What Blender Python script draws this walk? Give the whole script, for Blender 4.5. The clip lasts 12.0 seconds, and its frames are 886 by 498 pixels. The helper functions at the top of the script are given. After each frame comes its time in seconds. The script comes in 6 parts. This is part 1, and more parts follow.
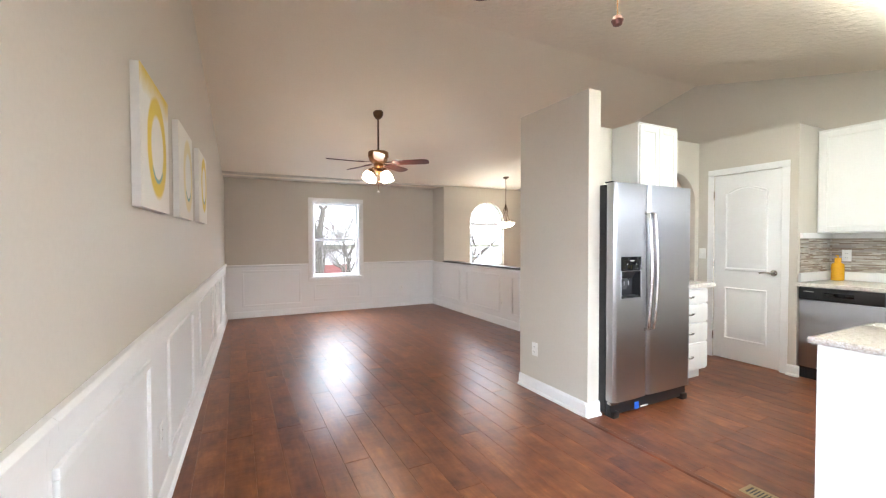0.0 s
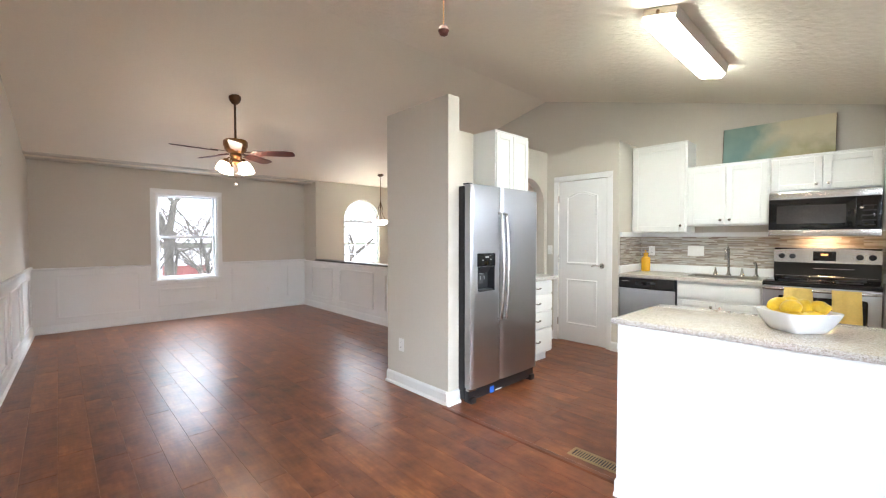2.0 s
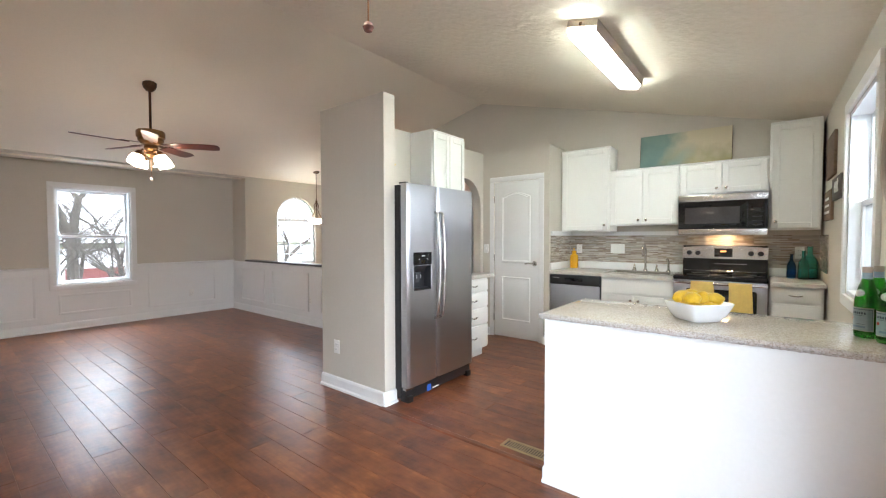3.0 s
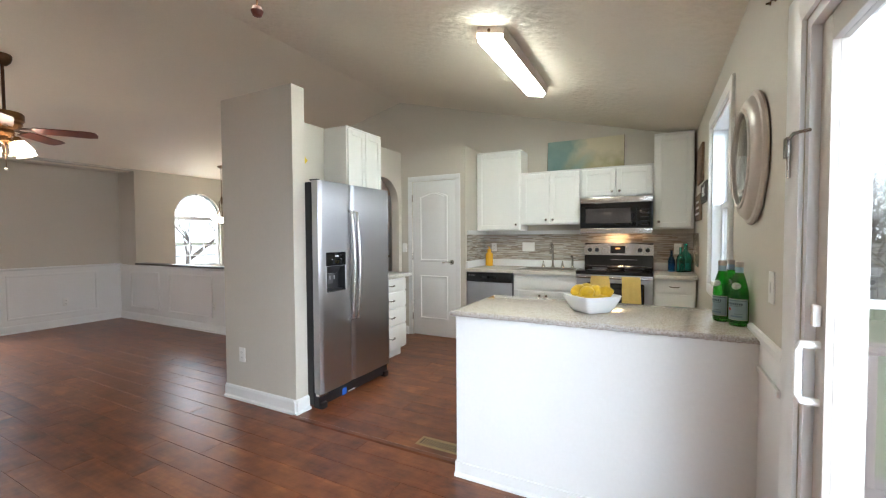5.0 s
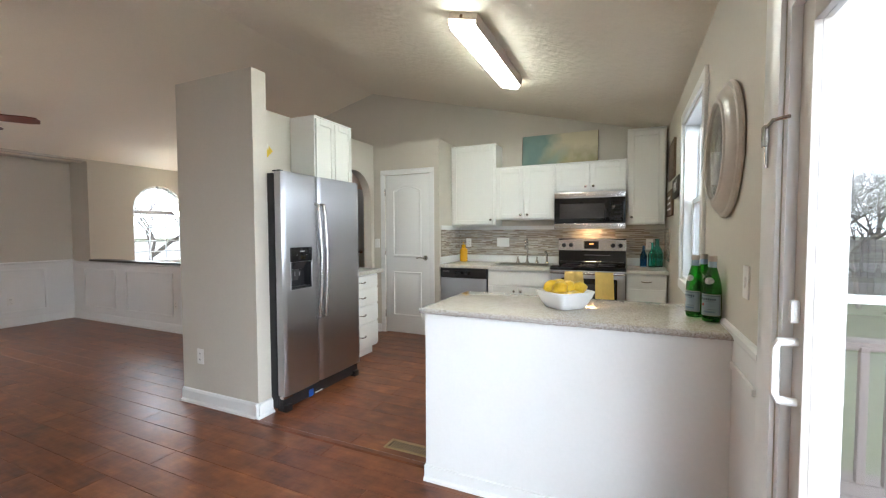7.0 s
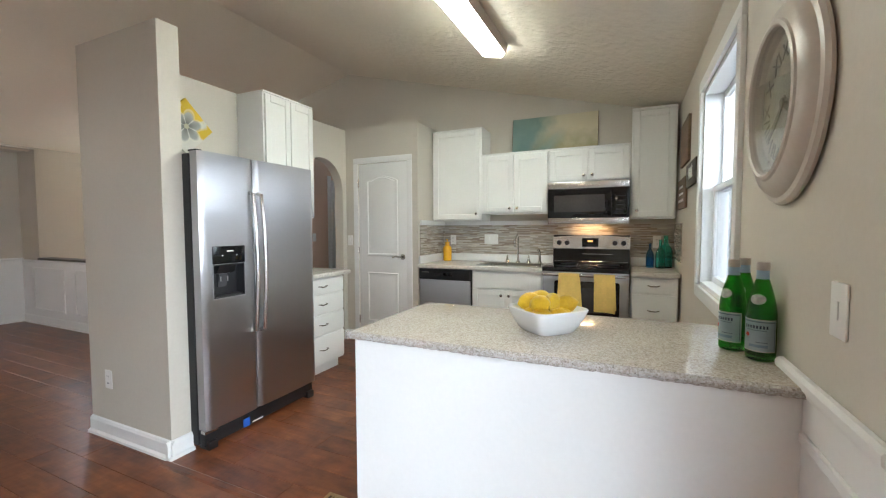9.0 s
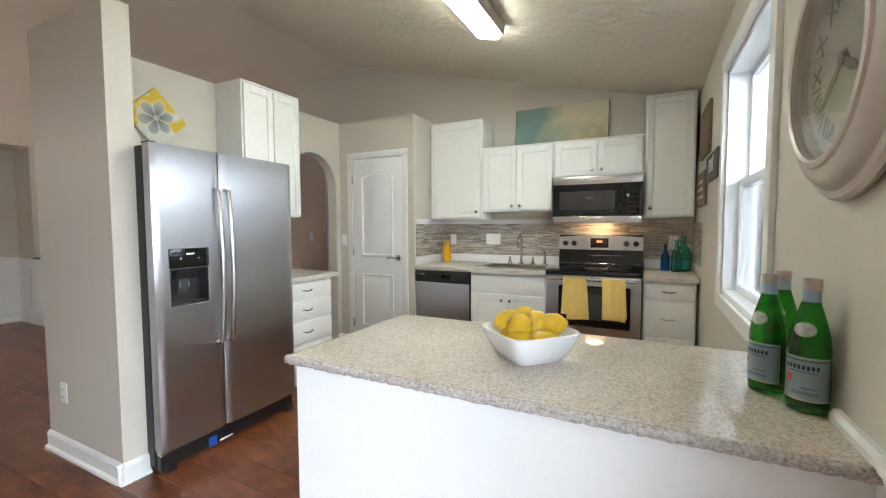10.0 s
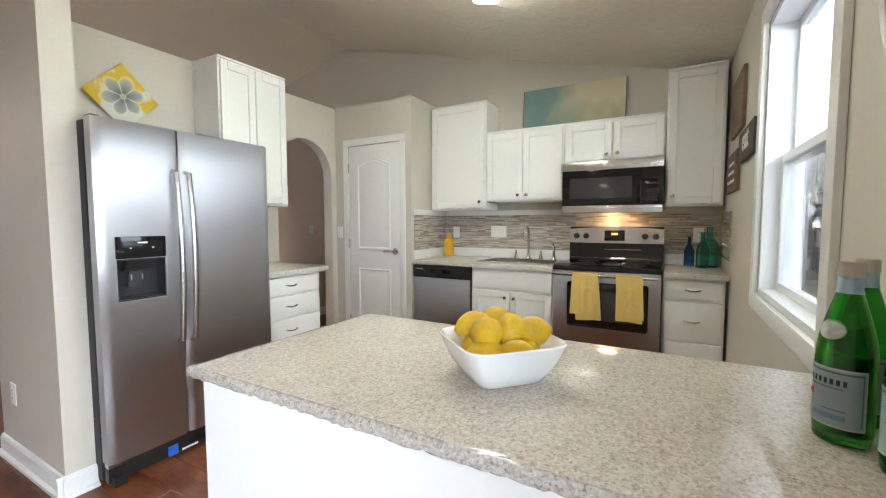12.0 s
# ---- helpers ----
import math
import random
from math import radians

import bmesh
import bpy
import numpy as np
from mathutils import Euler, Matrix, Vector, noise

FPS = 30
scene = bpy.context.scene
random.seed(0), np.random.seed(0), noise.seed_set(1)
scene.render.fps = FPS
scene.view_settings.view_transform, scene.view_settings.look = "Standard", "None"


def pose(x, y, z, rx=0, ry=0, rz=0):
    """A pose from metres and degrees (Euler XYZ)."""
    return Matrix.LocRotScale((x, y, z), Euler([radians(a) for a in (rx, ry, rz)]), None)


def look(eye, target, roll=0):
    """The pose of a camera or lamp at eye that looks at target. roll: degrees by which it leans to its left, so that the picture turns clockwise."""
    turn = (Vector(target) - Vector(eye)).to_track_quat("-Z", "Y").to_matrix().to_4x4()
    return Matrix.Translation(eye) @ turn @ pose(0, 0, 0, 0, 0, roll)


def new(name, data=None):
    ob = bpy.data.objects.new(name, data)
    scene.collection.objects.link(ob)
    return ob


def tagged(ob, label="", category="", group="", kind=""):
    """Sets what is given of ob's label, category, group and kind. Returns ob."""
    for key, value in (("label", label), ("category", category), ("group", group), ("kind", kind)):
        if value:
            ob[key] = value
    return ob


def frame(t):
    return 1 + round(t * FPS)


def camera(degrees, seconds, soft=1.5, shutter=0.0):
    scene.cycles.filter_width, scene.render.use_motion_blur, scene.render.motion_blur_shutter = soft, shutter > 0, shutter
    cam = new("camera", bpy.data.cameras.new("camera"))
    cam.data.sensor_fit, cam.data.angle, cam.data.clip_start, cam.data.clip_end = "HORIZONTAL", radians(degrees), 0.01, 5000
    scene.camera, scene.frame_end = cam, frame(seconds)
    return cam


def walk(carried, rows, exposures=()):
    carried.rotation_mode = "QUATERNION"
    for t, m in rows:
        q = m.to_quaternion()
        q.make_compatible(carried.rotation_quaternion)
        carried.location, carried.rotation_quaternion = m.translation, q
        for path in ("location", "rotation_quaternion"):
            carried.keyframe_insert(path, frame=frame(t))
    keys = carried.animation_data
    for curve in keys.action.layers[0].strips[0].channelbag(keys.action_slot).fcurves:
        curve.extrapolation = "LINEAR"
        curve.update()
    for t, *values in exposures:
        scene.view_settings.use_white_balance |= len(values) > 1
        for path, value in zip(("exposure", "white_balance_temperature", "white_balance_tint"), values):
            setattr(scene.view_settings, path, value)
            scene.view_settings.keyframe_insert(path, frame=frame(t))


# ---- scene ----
# ---- camera and its walk ----
cam = camera(94.8, 12.0, soft=1.2)
PATH = [
    (0, (0.843, 1.796, 1.326), (1.747, 3.579, 1.282), -0.1),
    (0.5, (0.868, 1.785, 1.325), (1.851, 3.526, 1.278), -0.1),
    (1, (0.898, 1.762, 1.323), (1.995, 3.433, 1.273), -0.2),
    (1.5, (0.929, 1.74, 1.325), (2.165, 3.311, 1.271), -0.1),
    (2, (0.951, 1.717, 1.324), (2.324, 3.169, 1.269), -0.0),
    (2.5, (0.967, 1.705, 1.324), (2.452, 3.043, 1.266), -0.1),
    (3, (0.978, 1.685, 1.324), (2.545, 2.926, 1.264), -0.1),
    (3.5, (0.993, 1.669, 1.326), (2.633, 2.812, 1.263), -0.2),
    (5.5, (1.027, 1.634, 1.322), (2.82, 2.517, 1.252), -0.3),
    (6, (1.038, 1.631, 1.326), (2.846, 2.483, 1.247), -0.3),
    (6.5, (1.071, 1.646, 1.319), (2.889, 2.476, 1.237), -0.3),
    (7, (1.135, 1.648, 1.31), (2.955, 2.473, 1.226), -0.2),
    (9, (1.77, 1.662, 1.302), (3.585, 2.496, 1.2), -0.2),
    (9.5, (1.959, 1.644, 1.317), (3.761, 2.505, 1.208), -0.2),
    (10, (2.102, 1.625, 1.316), (3.886, 2.523, 1.203), -0.2),
    (10.5, (2.217, 1.639, 1.32), (3.989, 2.559, 1.199), -0.2),
    (11, (2.316, 1.619, 1.301), (4.07, 2.572, 1.182), -0.2),
    (11.5, (2.4, 1.604, 1.28), (4.143, 2.577, 1.158), -0.2),
    (12, (2.453, 1.608, 1.263), (4.193, 2.585, 1.134), -0.1),
]
EXPOSURES = [(0.0, 1.30, 5950, 9.5), (1.5, 1.24, 5900, 8.7), (2.5, 1.05, 5850, 8.5), (3.5, 0.82, 5850, 7.5), (5.5, 0.63, 5850, 6.7), (7.0, 0.60, 5850, 6.7), (9.0, 0.57, 5900, 6.7), (10.5, 0.66, 5900, 6.7), (12.0, 0.70, 5950, 6.8)]
walk(cam, [(t, look(eye, target, roll)) for t, eye, target, roll in PATH], EXPOSURES)

# ---- world, sun, exposure ----
world = bpy.data.worlds.new("world")
scene.world = world
world.use_nodes = True
wn = world.node_tree.nodes
sky = wn.new("ShaderNodeTexSky")
sky.sky_type = "NISHITA"
sky.sun_disc = False
sky.sun_elevation, sky.sun_rotation = radians(38), radians(200)
sky.air_density, sky.dust_density, sky.ozone_density = 1.0, 4.0, 1.0
wn["Background"].inputs["Strength"].default_value = 0.15
world.node_tree.links.new(sky.outputs[0], wn["Background"].inputs["Color"])
sun = new("sun", bpy.data.lights.new("sun", "SUN"))
sun.data.energy, sun.data.angle, sun.data.color = 0.6, radians(20), (1.0, 0.96, 0.9)
sun.matrix_world = look((0, 0, 20), (-4.3, 11.8, 4))


def area(name, eye, target, w, h, watts, color=(1, 1, 1)):
    ob = new(name, bpy.data.lights.new(name, "AREA"))
    ob.data.shape, ob.data.size, ob.data.size_y = "RECTANGLE", w, h
    ob.data.energy, ob.data.color = watts, color
    ob.matrix_world = look(eye, target)
    return ob


# daylight of the open sky outside the four glazed openings
DAY = (0.91, 0.955, 1.0)
area("sky_light_slider", (-0.6, -2.0, 2.1), (3.0, 2.4, 0.9), 4.2, 3.4, 400, DAY)
area("sky_light_kitchen", (4.5, -1.9, 2.6), (4.3, 3.0, 1.0), 3.0, 2.8, 100, DAY)
area("sky_light_living", (2.5, 11.4, 3.5), (2.5, 7.5, 0.0), 2.6, 1.8, 300, DAY)
area("sky_light_foyer", (5.6, 11.0, 3.4), (5.3, 7.0, 0.4), 2.2, 1.8, 600, DAY)


# ---- materials ----
def material(name, color, rough=0.6, metal=0.0, vary=0.06, scale=3.0, grain=60.0, bump=0.0, bump_scale=120.0,
             clear=0.0, per_object=0.0, stretch=(1, 1, 1), color2=None, spec=0.5):
    """A surface with variation at two scales and fine relief."""
    m = bpy.data.materials.new(name)
    m.use_nodes = True
    n, l = m.node_tree.nodes, m.node_tree.links
    b = n["Principled BSDF"]
    b.inputs["Roughness"].default_value, b.inputs["Metallic"].default_value = rough, metal
    b.inputs["Coat Weight"].default_value = clear
    b.inputs["Specular IOR Level"].default_value = spec
    tc = n.new("ShaderNodeTexCoord")
    mp = n.new("ShaderNodeMapping")
    mp.inputs["Scale"].default_value = stretch
    l.new(tc.outputs["Object"], mp.inputs["Vector"])
    big, small = n.new("ShaderNodeTexNoise"), n.new("ShaderNodeTexNoise")
    for t, s in ((big, scale), (small, grain)):
        t.inputs["Scale"].default_value, t.inputs["Detail"].default_value = s, 5
        l.new(mp.outputs[0], t.inputs["Vector"])
    add = n.new("ShaderNodeMath")
    add.operation = "ADD"
    l.new(big.outputs["Fac"], add.inputs[0])
    l.new(small.outputs["Fac"], add.inputs[1])
    last = add
    if per_object:
        info, mul, add2 = n.new("ShaderNodeObjectInfo"), n.new("ShaderNodeMath"), n.new("ShaderNodeMath")
        mul.operation, add2.operation = "MULTIPLY_ADD", "ADD"
        mul.inputs[1].default_value, mul.inputs[2].default_value = per_object, -per_object / 2
        l.new(info.outputs["Random"], mul.inputs[0])
        l.new(add.outputs[0], add2.inputs[0])
        l.new(mul.outputs[0], add2.inputs[1])
        last = add2
    ramp = n.new("ShaderNodeMapRange")
    ramp.inputs["From Min"].default_value, ramp.inputs["From Max"].default_value = 0.65, 1.35
    l.new(last.outputs[0], ramp.inputs["Value"])
    mix = n.new("ShaderNodeMix")
    mix.data_type = "RGBA"
    lo = tuple(c * (1 - vary) for c in color)
    hi = color2 or tuple(min(1, c * (1 + vary)) for c in color)
    mix.inputs["A"].default_value, mix.inputs["B"].default_value = (*lo, 1), (*hi, 1)
    l.new(ramp.outputs[0], mix.inputs["Factor"])
    l.new(mix.outputs["Result"], b.inputs["Base Color"])
    rr = n.new("ShaderNodeMapRange")
    rr.inputs["To Min"].default_value, rr.inputs["To Max"].default_value = max(0.02, rough * 0.88), min(1, rough * 1.12)
    l.new(big.outputs["Fac"], rr.inputs["Value"])
    l.new(rr.outputs[0], b.inputs["Roughness"])
    if bump:
        t, bp = n.new("ShaderNodeTexNoise"), n.new("ShaderNodeBump")
        t.inputs["Scale"].default_value, t.inputs["Detail"].default_value = bump_scale, 4
        bp.inputs["Strength"].default_value, bp.inputs["Distance"].default_value = bump, 0.01
        l.new(mp.outputs[0], t.inputs["Vector"])
        l.new(t.outputs["Fac"], bp.inputs["Height"])
        l.new(bp.outputs[0], b.inputs["Normal"])
    return m


def glowing(name, color, strength):
    m = bpy.data.materials.new(name)
    m.use_nodes = True
    b = m.node_tree.nodes["Principled BSDF"]
    b.inputs["Base Color"].default_value = (*color, 1)
    b.inputs["Emission Color"].default_value = (*color, 1)
    b.inputs["Emission Strength"].default_value = strength
    return m


def glass_material(name, color, rough=0.02, ior=1.45):
    m = bpy.data.materials.new(name)
    m.use_nodes = True
    b = m.node_tree.nodes["Principled BSDF"]
    b.inputs["Base Color"].default_value = (*color, 1)
    b.inputs["Transmission Weight"].default_value = 1.0
    b.inputs["Roughness"].default_value, b.inputs["IOR"].default_value = rough, ior
    return m


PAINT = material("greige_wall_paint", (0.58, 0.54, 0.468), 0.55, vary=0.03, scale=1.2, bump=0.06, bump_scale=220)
CEIL = material("ceiling_paint", (0.80, 0.735, 0.625), 0.7, vary=0.03, scale=1.5, bump=1.0, bump_scale=17)
for node in CEIL.node_tree.nodes:
    if node.bl_idname == "ShaderNodeBump":
        node.inputs["Distance"].default_value = 0.012
CEIL_SMOOTH = material("smooth_ceiling_paint", (0.80, 0.735, 0.625), 0.7, vary=0.03, scale=1.5, bump=0.12, bump_scale=30)
# greige hall paint with the warm glow of an unseen lamp mixed in
HALL = material("warm_lit_hall_paint", (0.74, 0.55, 0.43), 0.55, vary=0.03, scale=1.2, bump=0.06, bump_scale=220)
WHITE = material("white_semi_gloss_paint", (0.79, 0.79, 0.78), 0.32, vary=0.02, scale=2.0, bump=0.02, bump_scale=90)
CABINET = material("white_cabinet_paint", (0.80, 0.80, 0.77), 0.35, vary=0.02, scale=2.5, bump=0.02, bump_scale=60)
STEEL = material("brushed_stainless_steel", (0.47, 0.465, 0.475), 0.31, 1.0, vary=0.03, scale=1.0, grain=30, stretch=(1, 1, 8))
grain_dir = STEEL.node_tree.nodes.new("ShaderNodeTangent")
grain_dir.direction_type, grain_dir.axis = "RADIAL", "Z"
STEEL.node_tree.links.new(grain_dir.outputs[0], STEEL.node_tree.nodes["Principled BSDF"].inputs["Tangent"])
STEEL.node_tree.nodes["Principled BSDF"].inputs["Anisotropic"].default_value = 0.92
STEEL_H = material("brushed_steel_trim", (0.62, 0.60, 0.58), 0.235, 1.0, vary=0.04, scale=2, grain=30, stretch=(1, 1, 8))
CHROME = material("satin_nickel", (0.44, 0.42, 0.39), 0.22, 1.0, vary=0.05)
BLACK = material("black_plastic", (0.012, 0.012, 0.013), 0.34, vary=0.2, scale=8)
GLOSS_BLACK = material("black_glass", (0.008, 0.008, 0.009), 0.06, vary=0.2, scale=4)
GREY_GLASS = material("tinted_oven_glass", (0.05, 0.045, 0.045), 0.08, vary=0.15, scale=4)
BRONZE = material("aged_bronze_metal", (0.10, 0.055, 0.03), 0.35, 0.9, vary=0.25, scale=20)
BRASS = material("antique_brass", (0.26, 0.14, 0.055), 0.4, 0.9, vary=0.2, scale=20)
BLADE = material("cherry_fan_blade", (0.10, 0.028, 0.018), 0.35, vary=0.3, scale=6, grain=80, stretch=(1, 8, 8))
LEDGE = material("dark_stained_ledge", (0.018, 0.012, 0.011), 0.34, vary=0.3, scale=5, grain=80)
YELLOW = material("yellow_cotton", (0.80, 0.58, 0.17), 0.95, vary=0.08, scale=8, bump=0.5, bump_scale=500)
LEMON = material("lemon_peel", (0.66, 0.40, 0.01), 0.36, vary=0.15, scale=14, bump=0.25, bump_scale=260, color2=(0.74, 0.50, 0.025))
CERAMIC = material("white_glazed_ceramic", (0.84, 0.85, 0.86), 0.12, vary=0.01)
PLASTIC = material("white_plastic", (0.80, 0.79, 0.76), 0.35, vary=0.02)
LAMP_TRIM = material("beige_end_cap", (0.55, 0.47, 0.40), 0.5, vary=0.05)
STILE = material("beige_door_stile", (0.50, 0.455, 0.41), 0.4, vary=0.04)
VINYL = material("white_vinyl_frame", (0.80, 0.82, 0.84), 0.35, vary=0.02)
GLOBE = glowing("frosted_warm_globe", (1.0, 0.80, 0.60), 19.0)
GLOBE_LOW = glowing("frosted_low_watt_globe", (1.0, 0.80, 0.60), 9.0)
TUBE = glowing("fluorescent_diffuser", (1.0, 0.985, 0.81), 29.0)
BOWL_GLASS = glowing("alabaster_glass_bowl", (1.0, 0.88, 0.66), 12.0)
PANE = glass_material("window_pane", (1, 1, 1), 0.0, 1.4)
GREEN_GLASS = glass_material("green_bottle_glass", (0.13, 0.52, 0.09), 0.03)
BLUE_GLASS = glass_material("blue_bottle_glass", (0.12, 0.35, 0.62), 0.05)
TEAL_GLASS = glass_material("teal_bottle_glass", (0.30, 0.80, 0.74), 0.05)


# ---- mesh helpers ----
def box(bm, x0, x1, y0, y1, z0, z1, bevel=0.0, seg=2):
    """An axis-aligned box with softened edges, added to bm."""
    r = bmesh.ops.create_cube(bm, size=1.0)
    vs = r["verts"]
    for v in vs:
        v.co = ((x0 + x1) / 2 + v.co.x * (x1 - x0), (y0 + y1) / 2 + v.co.y * (y1 - y0), (z0 + z1) / 2 + v.co.z * (z1 - z0))
    if bevel:
        es = {e for v in vs for e in v.link_edges}
        bmesh.ops.bevel(bm, geom=list(es), offset=bevel, segments=seg, affect="EDGES", profile=0.6)
    return bm


def bx(*a, **k):
    return box(bmesh.new(), *a, **k)


def tube(bm, p, q, r0, r1=None, n=16, caps=True):
    """A tapered rod from p to q."""
    p, q = Vector(p), Vector(q)
    d = q - p
    m = Matrix.Translation((p + q) / 2) @ d.to_track_quat("Z", "Y").to_matrix().to_4x4()
    bmesh.ops.create_cone(bm, cap_ends=caps, segments=n, radius1=r0, radius2=r0 if r1 is None else r1, depth=d.length, matrix=m)
    return bm


def lathe(bm, profile, centre=(0, 0, 0), n=32, axis="z"):
    """Turns (radius, height) pairs round an axis through centre."""
    rings = []
    for r, h in profile:
        ring = []
        for i in range(n):
            a = 2 * math.pi * i / n
            c, s = r * math.cos(a), r * math.sin(a)
            co = (c, s, h) if axis == "z" else (c, h, s)
            ring.append(bm.verts.new(Vector(centre) + Vector(co)))
        rings.append(ring)
    for a, b in zip(rings, rings[1:]):
        for i in range(n):
            j = (i + 1) % n
            bm.faces.new((a[i], a[j], b[j], b[i]))
    if profile[0][0] > 1e-6:
        bm.faces.new(rings[0][::-1])
    if profile[-1][0] > 1e-6:
        bm.faces.new(rings[-1])
    bmesh.ops.remove_doubles(bm, verts=bm.verts, dist=1e-6)
    bmesh.ops.recalc_face_normals(bm, faces=bm.faces)
    return bm


def prism(bm, outline, axis, a, b):
    """Pushes an outline (pairs) along an axis from a to b. The pairs are (y, z), (x, z) or (x, y)."""
    def at(u, v, w):
        return {"x": (w, u, v), "y": (u, w, v), "z": (u, v, w)}[axis]
    lo = [bm.verts.new(at(u, v, a)) for u, v in outline]
    hi = [bm.verts.new(at(u, v, b)) for u, v in outline]
    bm.faces.new(lo)
    bm.faces.new(hi[::-1])
    n = len(lo)
    for i in range(n):
        bm.faces.new((lo[i], hi[i], hi[(i + 1) % n], lo[(i + 1) % n]))
    bmesh.ops.recalc_face_normals(bm, faces=bm.faces)
    return bm


def sweep(bm, points, r, n=10):
    """A round bar along points."""
    pts = [Vector(p) for p in points]
    rings = []
    q = last = None
    for i, p in enumerate(pts):
        d = (pts[min(i + 1, len(pts) - 1)] - pts[max(i - 1, 0)]).normalized()
        q = d.to_track_quat("Z", "Y") if q is None else last.rotation_difference(d) @ q
        last = d
        rings.append([bm.verts.new(p + q @ Vector((r * math.cos(2 * math.pi * k / n), r * math.sin(2 * math.pi * k / n), 0))) for k in range(n)])
    for a, b in zip(rings, rings[1:]):
        for k in range(n):
            bm.faces.new((a[k], a[(k + 1) % n], b[(k + 1) % n], b[k]))
    bm.faces.new(rings[0][::-1])
    bm.faces.new(rings[-1])
    bmesh.ops.recalc_face_normals(bm, faces=bm.faces)
    return bm


def finish(name, bm, mat, smooth=True):
    me = bpy.data.meshes.new(name)
    bm.to_mesh(me)
    bm.free()
    me.materials.append(mat)
    if smooth:
        for p in me.polygons:
            p.use_smooth = True
        me.set_sharp_from_angle(angle=radians(35))
    return me


def part(name, bm, mat, parent, label=""):
    """Links a bmesh as one mesh under a thing or a part; the mesh is in the thing's own axes."""
    ob = new(name, finish(name, bm, mat))
    ob.parent = parent
    if label:
        ob["label"] = label
    return ob


def thing(name, label, category, at=(0, 0, 0), rz=0.0, group="", kind=""):
    ob = new(name)
    ob.empty_display_size = 0.1
    ob.matrix_world = pose(*at, 0, 0, rz)
    return tagged(ob, label, category, group, kind)


def structure(name, bm, mat, label, category, smooth=False):
    return tagged(new(name, finish(name, bm, mat, smooth)), label, category, kind="structure")


# ---- large structure ----
XE, YS, YB, YF = 6.33, 1.265, 9.52, 9.03          # east wall, south wall, bay wall, foyer wall
RIDGE, ZR, SLOPE = 5.15, 3.37, 0.247


def roof(y):
    return ZR - SLOPE * abs(y - RIDGE)


XW = 0.45                                          # west wall at y = 3, leaning 1.9 degrees off the others
LEAN_W = 0.0335
WEST = pose(XW, 3.0, 0, 0, 0, -math.degrees(math.atan(LEAN_W)))


def gable(bm, axis_x0, axis_x1, y0, y1, over=0.03):
    ys = [y0, *([RIDGE] if y0 < RIDGE < y1 else []), y1]
    out = [(y0, -0.02), (y1, -0.02)] + [(y, roof(y) + over) for y in reversed(ys)]
    return prism(bm, out, "x", axis_x0, axis_x1)


# west wall, in its own axes: x out of the room is negative, y along the wall from y = 3
bm = prism(bmesh.new(), [(-1.95, -0.02), (6.75, -0.02), (6.75, roof(9.75) + 0.03), (RIDGE - 3, ZR + 0.03), (-1.95, roof(1.05) + 0.03)], "x", -0.14, 0.0)
west = structure("wall_west", bm, PAINT, "greige painted long wall above white wainscot", "wall")
west.matrix_world = WEST

# south wall with the openings of the sliding door and the kitchen window
SX0, SX1, SZ = 0.80, 2.545, 1.93
KX0, KX1, KZ0, KZ1 = 3.80, 4.735, 0.945, 2.125
Y0 = YS - 0.15


def pieces(spans):
    b = bmesh.new()
    for s in spans:
        box(b, *s)
    return b


HS = roof(YS) + 0.02
structure("wall_south", pieces([(0.2, SX0, Y0, YS, -0.02, HS), (SX0, SX1, Y0, YS, SZ, HS), (SX1, KX0, Y0, YS, -0.02, HS),
                                (KX0, KX1, Y0, YS, -0.02, KZ0), (KX0, KX1, Y0, YS, KZ1, HS), (KX1, XE + 0.14, Y0, YS, -0.02, HS)]),
          PAINT, "greige painted exterior wall with window and sliding door", "wall")
b = gable(bmesh.new(), XE, XE + 0.14, YS, 4.814)
prism(b, [(4.814, 2.44), (YF, 2.44 - 0.03), (YF, roof(YF) + 0.03), (RIDGE, ZR + 0.03), (4.814, roof(4.814) + 0.03)], "x", XE, XE + 0.14)
structure("wall_east", b, PAINT, "greige painted kitchen gable wall", "wall")
# bay wall with the living-room window
LX0, LX1, LZ0, LZ1 = 2.08, 2.96, 0.645, 2.035
structure("wall_north", pieces([(0.3, LX0, YB, YB + 0.15, -0.02, 2.6), (LX0, LX1, YB, YB + 0.15, -0.02, LZ0), (LX0, LX1, YB, YB + 0.15, LZ1, 2.6),
                                (LX1, 4.53, YB, YB + 0.15, -0.02, 2.6)]), PAINT, "greige painted bay wall above white wainscot", "wall")
structure("wall_bay_return", bx(4.53, 4.65, YF, YB + 0.15, -0.02, 2.6), PAINT, "greige painted return of the bay", "wall")
# foyer wall with the arched window
AX, AR, AZ0, AZ1 = 5.555, 0.425, 0.80, 1.69


def arch_points(cx, r, z, n=24):
    return [(cx - r * math.cos(math.pi * i / n), z + r * math.sin(math.pi * i / n)) for i in range(n + 1)]


def arch_wall(x0, x1, y0, y1, top, cx, r, spring, sill):
    b = bmesh.new()
    box(b, x0, cx - r, y0, y1, -0.02, top)
    box(b, cx + r, x1, y0, y1, -0.02, top)
    if sill > 0:
        box(b, cx - r, cx + r, y0, y1, -0.02, sill)
    pts = arch_points(cx, r, spring)
    for (xa, za), (xb, zb) in zip(pts, pts[1:]):
        prism(b, [(xa, za), (xb, zb), (xb, top), (xa, top)], "y", y0, y1)
    bmesh.ops.remove_doubles(b, verts=b.verts, dist=1e-5)
    return b


